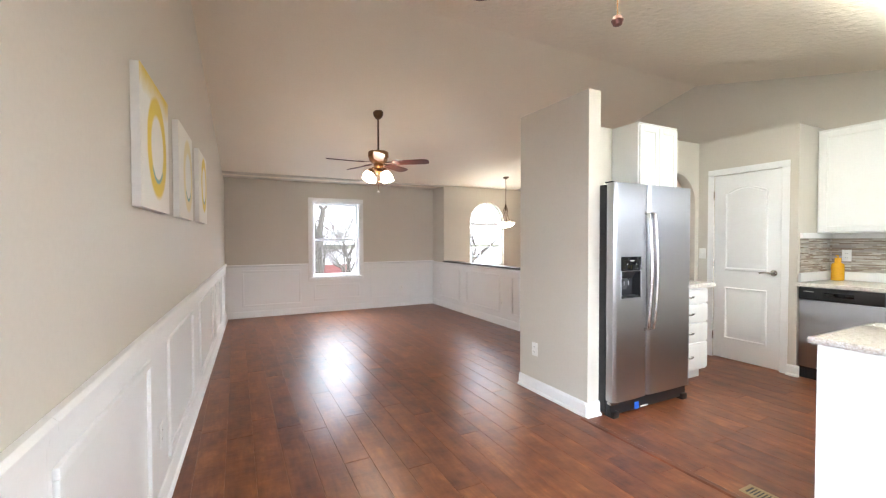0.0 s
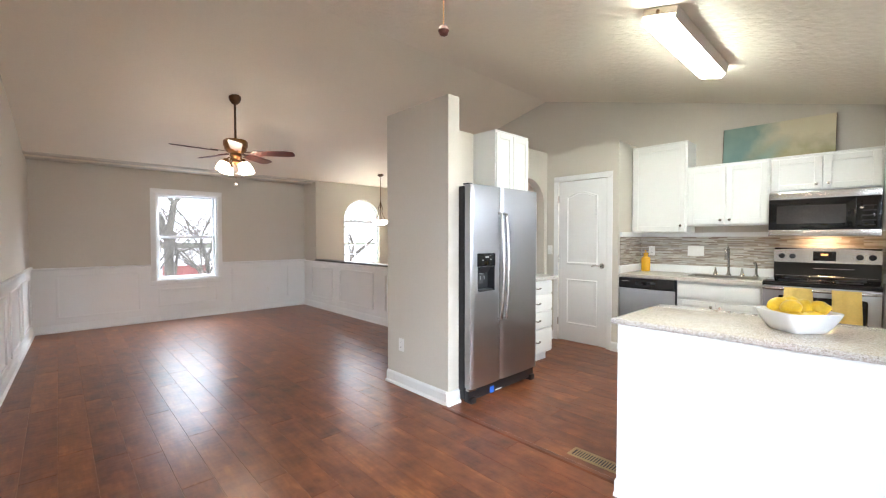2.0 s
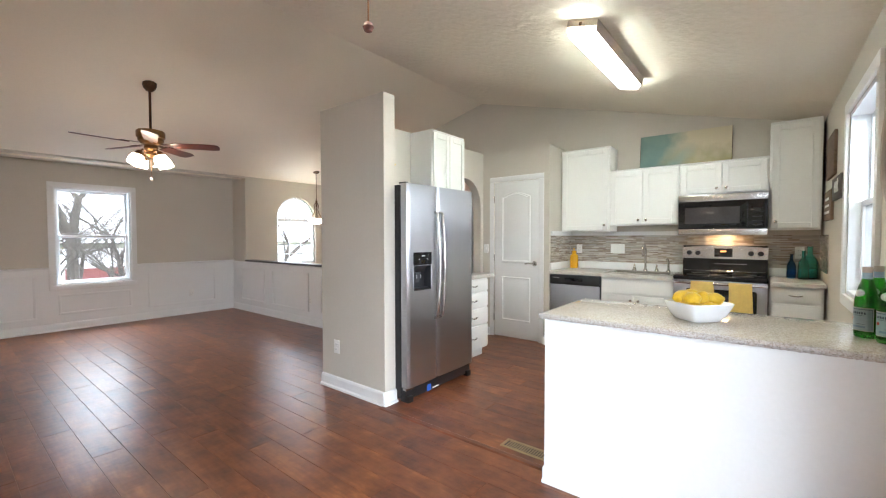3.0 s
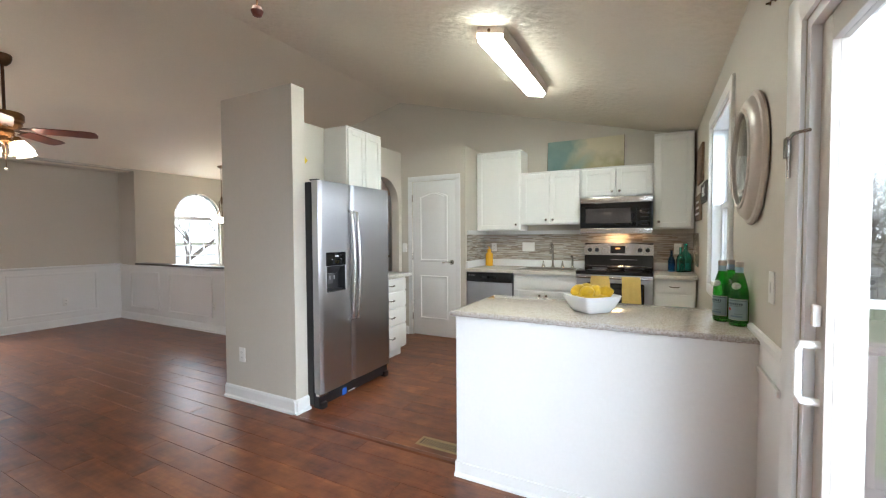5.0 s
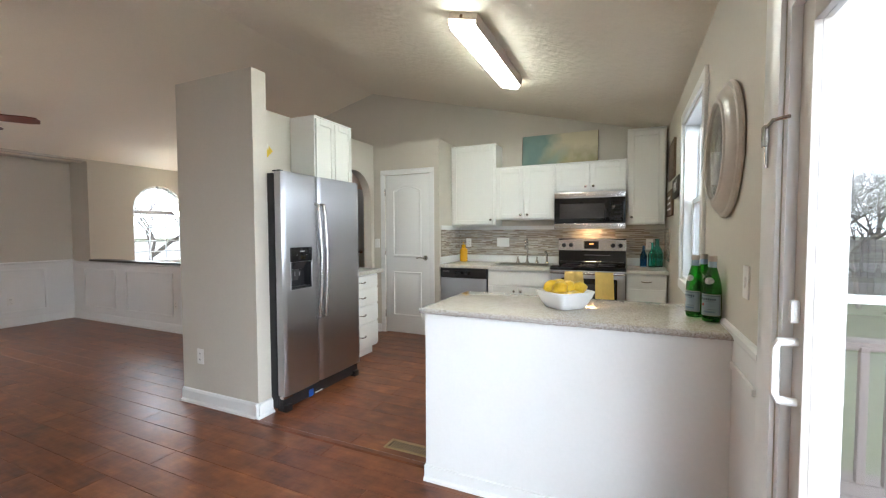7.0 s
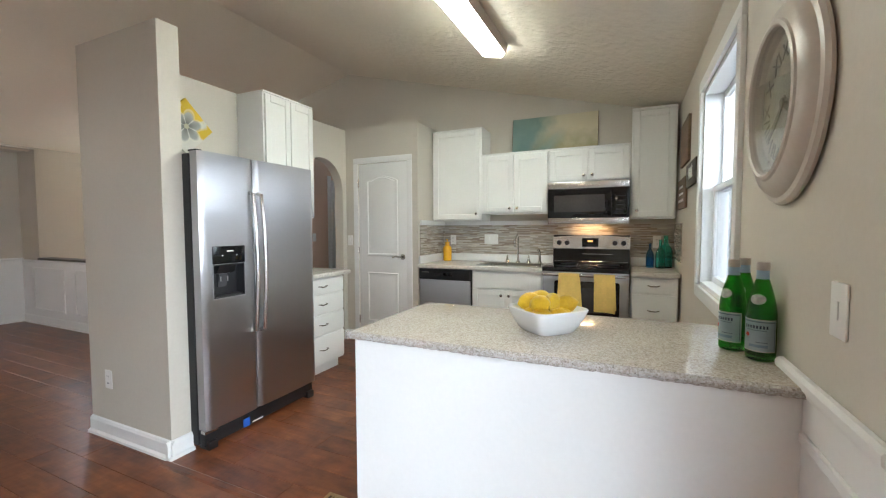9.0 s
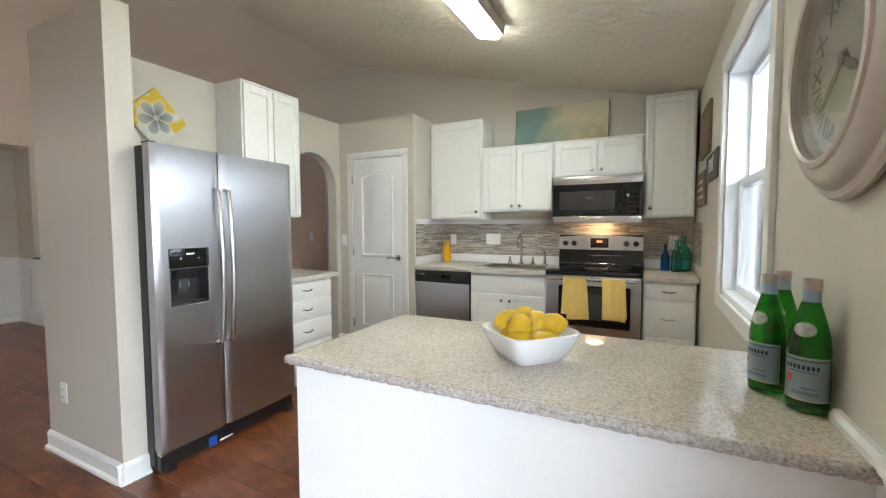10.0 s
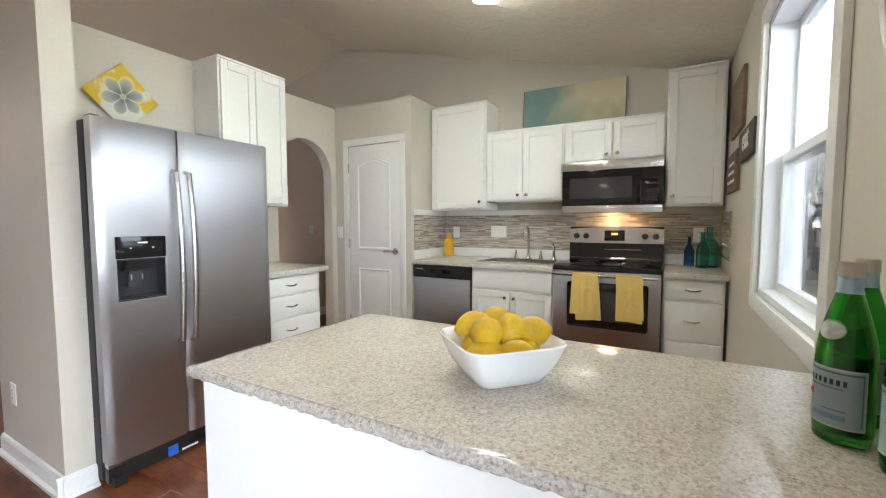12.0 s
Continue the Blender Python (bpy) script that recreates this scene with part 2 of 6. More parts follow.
structure("wall_foyer", arch_wall(4.65, 8.0, YF, YF + 0.15, roof(YF) + 0.03, AX, AR, AZ1, AZ0), PAINT,
          "greige painted foyer wall with an arched window", "wall")
structure("wall_foyer_east", gable(bmesh.new(), 8.0, 8.12, 4.82, YF + 0.15), PAINT, "plain greige wall closing the foyer", "wall")
# kitchen's inner walls, 2.44 m high and open above
H8 = 2.44
structure("wall_stub", bx(3.172, 3.292, 4.005, 4.70, -0.02, H8), PAINT, "greige half-height partition end beside the refrigerator", "wall")
structure("wall_kitchen_north", arch_wall(3.172, 8.0, 4.70, 4.814, H8, 5.265, 0.335, 1.735, 0), PAINT,
          "greige partition with an arched opening", "wall")
b = bx(5.665, 5.765, 3.75, 3.885, -0.02, H8)
box(b, 5.665, 5.765, 4.525, 4.70, -0.02, H8)
box(b, 5.665, 5.765, 3.885, 4.525, 2.045, H8)
box(b, 5.765, XE, 3.75, 3.85, -0.02, H8)
structure("wall_pantry", b, PAINT, "greige pantry closet walls with a flat top", "wall")
structure("ceiling_pantry", bx(5.765, XE, 3.852, 4.698, H8 - 0.1, H8 - 0.002), PAINT, "flat painted top of the pantry closet", "ceiling")
structure("wall_hall", bx(4.95, 8.0, 5.80, 5.92, -0.02, H8), HALL, "hall wall behind the arch, tinted tan for warm lamplight", "wall")
# half wall to the foyer and its dark ledge
structure("half_wall", bx(4.53, 4.65, 6.0, YF, -0.02, 0.885), WHITE, "white panelled half wall between living room and foyer", "half wall")
structure("ledge", bx(4.505, 4.675, 5.98, YF - 0.003, 0.887, 0.915, bevel=0.006), LEDGE, "dark-stained wooden cap on the half wall", "ledge")

# ceilings
T = 0.12
b = prism(bmesh.new(), [(1.0, roof(1.0)), (RIDGE, ZR), (RIDGE, ZR + T), (1.0, roof(1.0) + T)], "x", 0.15, 8.15)
structure("ceiling_south", b, CEIL, "beige stomp-textured slope of the vaulted ceiling", "ceiling")
b = prism(bmesh.new(), [(RIDGE, ZR), (9.2, roof(9.2)), (9.2, roof(9.2) + T), (RIDGE, ZR + T)], "x", 0.15, 8.15)
structure("ceiling_north", b, CEIL_SMOOTH, "beige smooth slope of the vaulted ceiling", "ceiling")
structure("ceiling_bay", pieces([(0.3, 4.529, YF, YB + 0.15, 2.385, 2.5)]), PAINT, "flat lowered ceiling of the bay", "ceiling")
structure("ground_slab", bx(0.1, 8.15, 1.0, 9.7, -0.14, -0.012), material("concrete_slab", (0.3, 0.29, 0.28), 0.9, vary=0.1), "concrete slab under the floor", "slab")


# ---- trim ----
def wainscot(name, m, length, spans, top=0.93, sheet=0.885, label="", gap=None):
    """White wainscot in the parent's axes: sheet, chair rail, baseboard, shoe, mouldings. Runs along +y, faces +x."""
    w = thing(name, label, "wainscot", kind="structure")
    w.matrix_world = m
    for a, b in ((0, gap[0]), (gap[1], length)) if gap else ((0, length),):
        part("sheet", bx(0.001, 0.009, a, b, 0.0, sheet), WHITE, w)
        part("chair_rail", prism(bmesh.new(), [(0.001, sheet - 0.02), (0.014, sheet - 0.02), (0.016, sheet), (0.030, sheet + 0.012), (0.032, top - 0.012), (0.020, top), (0.001, top)], "y", a, b), WHITE, w)
    if gap:
        part("sheet", bx(0.001, 0.009, gap[0], gap[1], 0.0, gap[2]), WHITE, w)
    part("baseboard", prism(bmesh.new(), [(0.009, 0.0), (0.022, 0.0), (0.022, 0.085), (0.014, 0.105), (0.009, 0.108)], "y", 0, length), WHITE, w)
    part("shoe_moulding", prism(bmesh.new(), [(0.022, 0.0), (0.038, 0.0), (0.036, 0.010), (0.022, 0.020)], "y", 0, length), WHITE, w)
    for s in spans:
        f = thing("panel_frame", "", "")
        f.parent = w
        f.matrix_basis = pose(0.009, 0, 0)
        for a0, a1, c0, c1 in frame_bars(*s):
            part("moulding", bx(0.0, 0.016, a0, a1, c0, c1, bevel=0.005), WHITE, f)
    return w


def frame_bars(y0, y1, z0, z1, w=0.03):
    return ((y0, y1, z0, z0 + w), (y0, y1, z1 - w, z1), (y0, y0 + w, z0 + w, z1 - w), (y1 - w, y1, z0 + w, z1 - w))


P0, P1 = 0.165, 0.805
wainscot("wainscot_west", WEST, 6.52, [(0.02, 0.96, P0, P1), (1.38, 2.36, P0, P1), (2.80, 4.02, P0, P1), (4.35, 5.10, P0, P1), (5.35, 6.2, P0, P1)],
         label="white panelled wainscot with a chair rail")
wainscot("wainscot_west_near", WEST @ pose(0, -1.735, 0), 1.734, [(0.12, 1.45, P0, P1)], label="white panelled wainscot with a chair rail")
# bay wall: runs along x, faces -y
NB = Matrix.Translation((0.66, YB, 0)) @ pose(0, 0, 0, 0, 0, -90)
wainscot("wainscot_bay", NB, 3.87, [(0.26, 1.215, 0.185, P1), (1.44, 2.29, 0.225, 0.51), (2.51, 3.54, 0.185, P1)], sheet=0.87, top=0.905, gap=(1.348, 2.372, 0.572),
         label="white panelled wainscot under the bay window")
HW = Matrix.Translation((4.53, YB, 0)) @ pose(0, 0, 0, 0, 0, 180)
wainscot("wainscot_half_wall", HW, 3.50, [(0.33, 1.15, 0.19, 0.785), (1.40, 2.45, 0.19, 0.785), (2.75, 3.40, 0.19, 0.785)], sheet=0.86, top=0.884,
         label="white panelled wainscot on the half wall")


def baseboard(name, m, length, label="white painted baseboard with shoe moulding", h=0.105):
    o = prism(bmesh.new(), [(0.001, 0.0), (0.032, 0.0), (0.030, 0.014), (0.016, 0.022), (0.016, h - 0.02), (0.010, h - 0.006), (0.001, h)], "y", 0, length)
    b = structure(name, o, WHITE, label, "baseboard")
    b.matrix_world = m
    return b


baseboard("baseboard_stub_west", Matrix.Translation((3.172, 4.814, 0)) @ pose(0, 0, 0, 0, 0, 180), 0.84)
baseboard("baseboard_stub_end", Matrix.Translation((3.14, 4.005, 0)) @ pose(0, 0, 0, 0, 0, -90), 0.15)
baseboard("baseboard_pantry", Matrix.Translation((5.665, 3.82, 0)) @ pose(0, 0, 0, 0, 0, 180), 0.10)
baseboard("baseboard_pantry_far", Matrix.Translation((5.665, 4.70, 0)) @ pose(0, 0, 0, 0, 0, 180), 0.11)
baseboard("baseboard_arch", Matrix.Translation((5.60, 4.70, 0)) @ pose(0, 0, 0, 0, 0, -90), 0.06)
baseboard("baseboard_hall", Matrix.Translation((4.95, 5.80, 0)) @ pose(0, 0, 0, 0, 0, -90), 1.6)

# wainscot piece of the south wall between peninsula and sliding door
o = prism(bmesh.new(), [(YS + 0.001, 0.893), (YS + 0.009, 0.893), (YS + 0.012, 0.905), (YS + 0.019, 0.912), (YS + 0.020, 0.930), (YS + 0.012, 0.940), (YS + 0.001, 0.940)], "x", 2.652, 2.9935)
prism(o, [(YS + 0.001, 0.9155), (YS + 0.019, 0.9155), (YS + 0.020, 0.930), (YS + 0.012, 0.940), (YS + 0.001, 0.940)], "x", 2.9935, 3.19)
structure("chair_rail_south", o, WHITE, "short white chair rail beside the sliding door", "trim")
structure("wainscot_south", bx(2.652, 3.018, YS + 0.001, YS + 0.008, 0.0, 0.893), WHITE, "short white wainscot panel beside the sliding door", "wainscot")
structure("moulding_south", bx(2.69, 3.0, YS + 0.008, YS + 0.02, 0.785, 0.81, bevel=0.004), WHITE, "white panel moulding", "trim")


# ---- windows ----
def casing(parent, x0, x1, z0, z1, y, w=0.07, d=0.02, side=-1, sill=True):
    """Flat casing round an opening in a wall that runs along x; it stands d proud of y on the given side."""
    ya, yb = (y - d, y) if side < 0 else (y, y + d)
    part("casing", bx(x0 - w, x0, ya, yb, z0, z1, bevel=0.005), WHITE, parent)
    part("casing", bx(x1, x1 + w, ya, yb, z0, z1, bevel=0.005), WHITE, parent)
    part("casing", bx(x0 - w, x1 + w, ya, yb, z1, z1 + w, bevel=0.005), WHITE, parent)
    part("casing", bx(x0 - w, x1 + w, ya, yb, z0 - w, z0, bevel=0.005), WHITE, parent)


def hung_window(name, x0, x1, z0, z1, yin, side, mid, label, depth=0.15, grille=False):
    """A double-hung window in a wall along x. side: -1 where the room lies towards -y."""
    w = thing(name, label, "window", kind="structure")
    s = -side
    casing(w, x0, x1, z0, z1, yin, side=side)
    f0, f1 = sorted((yin + s * 0.002, yin + s * depth))
    for a in ((x0, x0 + 0.025, z0, z1), (x1 - 0.025, x1, z0, z1), (x0 + 0.025, x1 - 0.025, z1 - 0.025, z1), (x0 + 0.025, x1 - 0.025, z0, z0 + 0.025)):
        part("window_frame", bx(a[0], a[1], f0, f1, a[2], a[3]), VINYL, w)
    ix0, ix1, iz0, iz1 = x0 + 0.025, x1 - 0.025, z0 + 0.025, z1 - 0.025
    for nm, za, zb, off in (("lower_sash", iz0, mid + 0.02, 0.06), ("upper_sash", mid - 0.02, iz1, 0.095)):
        ya, yb = sorted((yin + s * off, yin + s * (off + 0.03)))
        sash = thing(nm, "", "")
        sash.parent = w
        st = 0.035
        for a in ((ix0, ix0 + st, za, zb), (ix1 - st, ix1, za, zb), (ix0 + st, ix1 - st, zb - st, zb), (ix0 + st, ix1 - st, za, za + st)):
            part("rail", bx(a[0], a[1], ya, yb, a[2], a[3], bevel=0.004), VINYL, sash)
        p = part("pane", bx(ix0 + st, ix1 - st, (ya + yb) / 2 - 0.002, (ya + yb) / 2 + 0.002, za + st, zb - st), PANE, sash)
        p.visible_shadow = False
    return w


hung_window("window_1", LX0, LX1, LZ0, LZ1, YB, -1, 1.335, "white double-hung window with a flat white casing")
w2 = hung_window("window_2", KX0, KX1, KZ0, KZ1, YS, 1, 1.53, "white double-hung kitchen window with a deep white casing")
SCREEN = bpy.data.materials.new("insect_mesh")
SCREEN.use_nodes = True
SCREEN.node_tree.nodes["Principled BSDF"].inputs["Base Color"].default_value = (0.03, 0.03, 0.035, 1)
SCREEN.node_tree.nodes["Principled BSDF"].inputs["Alpha"].default_value = 0.42
part("insect_screen", bx(KX0 + 0.04, KX1 - 0.04, YS - 0.137, YS - 0.136, KZ0 + 0.04, 1.52), SCREEN, w2, "dark insect mesh over the lower half")

# arched foyer window with its bars
w3 = thing("window_3", "white arched foyer window with muntin bars", "window", kind="structure")
ya, yb = YF + 0.05, YF + 0.10


def arc_band(bm, cx, r0, r1, z, y0, y1, n=28):
    p0, p1 = arch_points(cx, r0, z, n), arch_points(cx, r1, z, n)
    for i in range(n):
        prism(bm, [p0[i], p0[i + 1], p1[i + 1], p1[i]], "y", y0, y1)
    bmesh.ops.remove_doubles(bm, verts=bm.verts, dist=1e-5)
    return bm


part("window_frame", arc_band(bmesh.new(), AX, AR - 0.04, AR, AZ1, ya, yb), VINYL, w3)
part("window_frame", bx(AX - AR, AX - AR + 0.04, ya, yb, AZ0, AZ1), VINYL, w3)
part("window_frame", bx(AX + AR - 0.04, AX + AR, ya, yb, AZ0, AZ1), VINYL, w3)
part("window_frame", bx(AX - AR + 0.04, AX + AR - 0.04, ya, yb, AZ0, AZ0 + 0.04), VINYL, w3)
part("transom_bar", bx(AX - AR + 0.04, AX + AR - 0.04, ya - 0.01, yb, AZ1 - 0.06, AZ1), VINYL, w3)
for z in (1.40, 1.175, 0.99):
    part("muntin", bx(AX - AR + 0.04, AX + AR - 0.04, ya + 0.015, yb - 0.02, z - 0.009, z + 0.009), VINYL, w3)
for x in (AX - 0.13, AX + 0.13):
    part("muntin", bx(x - 0.009, x + 0.009, ya + 0.016, yb - 0.021, AZ0 + 0.04, AZ1 - 0.06), VINYL, w3)
for a in (60, 120):
    c, s_ = math.cos(radians(a)), math.sin(radians(a))
    part("muntin", tube(bmesh.new(), (AX, ya + 0.02, AZ1), (AX + 0.39 * c, ya + 0.02, AZ1 + 0.39 * s_), 0.008, n=8), VINYL, w3)
p = part("pane", prism(bmesh.new(), [(AX + AR - 0.03, AZ0 + 0.03), (AX - AR + 0.03, AZ0 + 0.03)] + arch_points(AX, AR - 0.03, AZ1), "y", ya + 0.022, ya + 0.026), PANE, w3)
p.visible_shadow = False

# ---- sliding patio door ----
sd = thing("door_slider", "white sliding glass patio door with white handle", "sliding door", kind="structure")
for a in ((SX1, SX1 + 0.105, 0.0, SZ + 0.085), (SX0 - 0.085, SX0, 0.0, SZ + 0.085), (SX0, SX1, SZ, SZ + 0.085)):
    part("casing", prism(bmesh.new(), [(a[0], YS + 0.001), (a[1], YS + 0.001), (a[1], YS + 0.014), (a[1] - 0.015, YS + 0.022), (a[0] + 0.02, YS + 0.018), (a[0], YS + 0.012)], "z", a[2], a[3])
         if a[1] - a[0] < 0.2 else prism(bmesh.new(), [(YS + 0.001, a[2]), (YS + 0.012, a[2]), (YS + 0.018, a[2] + 0.02), (YS + 0.022, a[3] - 0.015), (YS + 0.014, a[3]), (YS + 0.001, a[3])], "x", a[0], a[1]), WHITE, sd)
for a in ((SX1 - 0.03, SX1, 0, SZ), (SX0, SX0 + 0.03, 0, SZ), (SX0 + 0.03, SX1 - 0.03, SZ - 0.03, SZ), (SX0 + 0.03, SX1 - 0.03, 0, 0.03)):
    part("jamb", bx(a[0], a[1], Y0 + 0.012, YS - 0.002, a[2], a[3]), VINYL, sd)
for nm, xa, xb, yc in (("sliding_panel", 1.68, SX1 - 0.032, YS - 0.045), ("fixed_panel", SX0 + 0.032, 1.74, YS - 0.095)):
    pn = thing(nm, "", "")
    pn.parent = sd
    st = 0.075
    for a in ((xa, xa + st, 0.032, SZ - 0.032), (xb - st, xb, 0.032, SZ - 0.032), (xa + st, xb - st, SZ - 0.032 - st, SZ - 0.032), (xa + st, xb - st, 0.032, 0.032 + 0.1)):
        part("rail", bx(a[0], a[1], yc - 0.02, yc + 0.02, a[2], a[3], bevel=0.004), STILE, pn, "beige stile")
    g = part("pane", bx(xa + st, xb - st, yc - 0.003, yc + 0.003, 0.132, SZ - 0.107), PANE, pn)
    g.visible_shadow = False
hx = SX1 - 0.075
hd = part("handle", sweep(bmesh.new(), [(hx, YS - 0.024, 0.86), (hx, YS + 0.016, 0.862), (hx, YS + 0.024, 0.88), (hx, YS + 0.024, 1.0), (hx, YS + 0.016, 1.018), (hx, YS - 0.024, 1.02)], 0.011), PLASTIC, sd, "white pull handle")
part("lock_lever", bx(hx - 0.012, hx + 0.012, YS - 0.024, YS - 0.004, 1.07, 1.13, bevel=0.006), PLASTIC, sd, "white thumb lock")
part("security_latch", sweep(bmesh.new(), [(SX1 + 0.045, YS + 0.024, 1.49), (SX1 + 0.045, YS + 0.028, 1.60), (SX1 - 0.02, YS + 0.028, 1.61), (SX1 - 0.05, YS + 0.0, 1.61)], 0.005), CHROME, sd, "chrome swing latch")
part("latch_block", bx(SX1 + 0.03, SX1 + 0.06, YS + 0.0225, YS + 0.035, 1.55, 1.61, bevel=0.003), CHROME, sd)


# ---- pantry door ----
def panel_door(name, label, x, y0, y1, h, knob_y, arched=True, face=-1):
    """A two-panel moulded door in a wall that runs along y; its face looks to -x."""
    d = thing(name, label, "door", (0, 0, 0), kind="structure")
    z0 = 0.012
    part("slab", bx(x, x + 0.035, y0, y1, z0, h, bevel=0.002), WHITE, d)
    m0, m1 = y0 + 0.115, y1 - 0.115
    lo = [(m0, 0.235), (m1, 0.235), (m1, 0.80), (m0, 0.80)]
    n = 12
    top = h - 0.2
    hi = [(m0, 0.99), (m1, 0.99)] + [(m1 + (m0 - m1) * i / n, top + 0.055 * math.sin(math.pi * i / n)) for i in range(n + 1)]
    for outline in (lo, hi):
        cx = sum(p[0] for p in outline) / len(outline)
        cz = sum(p[1] for p in outline) / len(outline)
        bm = bmesh.new()

        def ring(k, dep):
            return [bm.verts.new((x - dep, cx + (u - cx) * (1 - k / abs(m1 - m0)), cz + (v - cz) * (1 - k / (outline[2][1] - outline[0][1])))) for u, v in outline]
        rs = [ring(-0.006, 0.0), ring(0.008, 0.012), ring(0.022, 0.012), ring(0.034, 0.0008), ring(0.066, 0.0008), ring(0.10, 0.009)]
        for a, b in zip(rs, rs[1:]):
            for i in range(len(a)):
                j = (i + 1) % len(a)
                bm.faces.new((a[i], a[j], b[j], b[i]))
        bm.faces.new(rs[-1])
        bmesh.ops.recalc_face_normals(bm, faces=bm.faces)
        part("panel", bm, WHITE, d)
    w = 0.066
    part("casing", bx(x - 0.012, x + 0.006, y0 - w - 0.004, y0 - 0.004, 0, h + 0.005, bevel=0.005), WHITE, d)
    part("casing", bx(x - 0.012, x + 0.006, y1 + 0.004, y1 + w + 0.004, 0, h + 0.005, bevel=0.005), WHITE, d)
    part("casing", bx(x - 0.012, x + 0.006, y0 - w - 0.004, y1 + w + 0.004, h + 0.005, h + 0.005 + w, bevel=0.005), WHITE, d)
    kz = 0.985
    k = thing("door_handle", "", "")
    k.parent = d
    part("rosette", lathe(bmesh.new(), [(0.03, 0), (0.032, -0.004), (0.026, -0.012), (0.012, -0.016), (0.011, -0.045)], (0, 0, 0), 20, axis="y"), CHROME, k)
    s = 1 if knob_y < (y0 + y1) / 2 else -1
    part("lever", sweep(bmesh.new(), [(0, -0.045, 0), (0.02, -0.05, 0.002), (0.06, -0.05, 0.006), (0.11, -0.046, -0.004)], 0.009), CHROME, k)
    k.matrix_basis = Matrix.Translation((x, knob_y, kz)) @ Matrix(((0, 1, 0, 0), (s, 0, 0, 0), (0, 0, 1, 0), (0, 0, 0, 1)))
    hy = y1 + 0.002 if s > 0 else y0 - 0.002
    for z in (0.25, 1.05, 1.82):
        part("hinge", tube(bmesh.new(), (x - 0.008, hy, z - 0.045), (x - 0.008, hy, z + 0.045), 0.007, n=10), CHROME, d)
    return d


panel_door("door_1", "white two-panel pantry door with an arched top panel, closed", 5.672, 3.888, 4.522, 2.035, 3.944)
# white door in the hall, seen through the arch
hd = thing("door_2", "white painted hall door with a dark knob", "door", kind="structure")
part("slab", bx(6.70, 7.45, 5.765, 5.797, 0.01, 2.03, bevel=0.003), WHITE, hd)
part("casing", bx(6.625, 6.695, 5.78, 5.799, 0.0, 2.09, bevel=0.004), WHITE, hd)
part("casing", bx(7.455, 7.525, 5.78, 5.799, 0.0, 2.09, bevel=0.004), WHITE, hd)
part("knob", lathe(bmesh.new(), [(0.025, 0), (0.012, -0.01), (0.012, -0.03), (0.028, -0.045), (0.024, -0.065), (0.0, -0.07)], (6.78, 5.765, 0.98), 20, axis="y"), BRONZE, hd, "dark bronze knob")


# ---- kitchen cabinets ----
def shaker(parent, y0, y1, z0, z1, x, knob=None, name="door", mat=None, fw=0.055):
    """A recessed-panel door or drawer front whose face looks to -x at x, with its knob as a sub-part."""
    mat = mat or CABINET
    d = part(name, bx(x + 0.009, x + 0.018, y0 + 0.002, y1 - 0.002, z0 + 0.002, z1 - 0.002), mat, parent)
    for nm, a in (("stile", (y0, y0 + fw, z0, z1)), ("stile", (y1 - fw, y1, z0, z1)), ("rail", (y0 + fw, y1 - fw, z0, z0 + fw)), ("rail", (y0 + fw, y1 - fw, z1 - fw, z1))):
        part(nm, bx(x, x + 0.02, *a, bevel=0.003, seg=1), mat, d)
    if knob:
        part("knob", lathe(bmesh.new(), [(0.008, 0), (0.006, -0.012), (0.013, -0.02), (0.014, -0.026), (0.0, -0.03)], (0, 0, 0), 16, axis="y"), CHROME, d).matrix_basis = \
            Matrix.Translation((x, knob[0], knob[1])) @ Matrix(((0, 1, 0, 0), (1, 0, 0, 0), (0, 0, 1, 0), (0, 0, 0, 1)))
    return d


def drawer_front(parent, y0, y1, z0, z1, x, pull=True):
    bm = bx(x, x + 0.02, y0, y1, z0, z1, bevel=0.006)
    d = part("drawer", bm, CABINET, parent)
    if pull:
        c, z = (y0 + y1) / 2, (z0 + z1) / 2
        part("pull", sweep(bmesh.new(), [(x, c - 0.045, z), (x - 0.02, c - 0.042, z + 0.002), (x - 0.025, c - 0.02, z - 0.004), (x - 0.025, c + 0.02, z - 0.004), (x - 0.02, c + 0.042, z + 0.002), (x, c + 0.045, z)], 0.005, 8), CHROME, d)
    return d


UX = 6.005


def wall_cabinet(y0, y1, z0, z1, doors, label, m=None, x=UX, back=XE - 0.003):
    c = thing("wall_cabinet", label, "cabinet", group="wall cabinets")
    part("body", bx(x + 0.02, back, y0, y1, z0, z1, bevel=0.002), CABINET, c)
    part("crown", bx(x + 0.012, back, y0 - 0.0, y1 + 0.0, z1, z1 + 0.015, bevel=0.004), CABINET, c)
    for ya, yb, kn in doors:
        shaker(c, ya, yb, z0 + 0.015, z1 - 0.015, x, kn)
    if m is not None:
        c.matrix_world = m
    return c


wall_cabinet(3.147, 3.74, 1.385, 2.385, [(3.165, 3.72, (3.20, 1.46))], "tall white single-door wall cabinet beside the pantry")
wall_cabinet(2.428, 3.143, 1.455, 2.085, [(2.79, 3.13, (2.825, 1.51)), (2.44, 2.782, (2.745, 1.51))], "white two-door wall cabinet above the sink")
wall_cabinet(1.668, 2.424, 1.755, 2.085, [(2.05, 2.41, (2.085, 1.815)), (1.68, 2.042, (2.005, 1.815))], "short white two-door cabinet above the microwave")
wall_cabinet(1.29, 1.664, 1.385, 2.395, [(1.305, 1.65, (1.615, 1.46))], "tall white single-door corner wall cabinet")
# the one beside the refrigerator faces -y: built facing -x, then turned


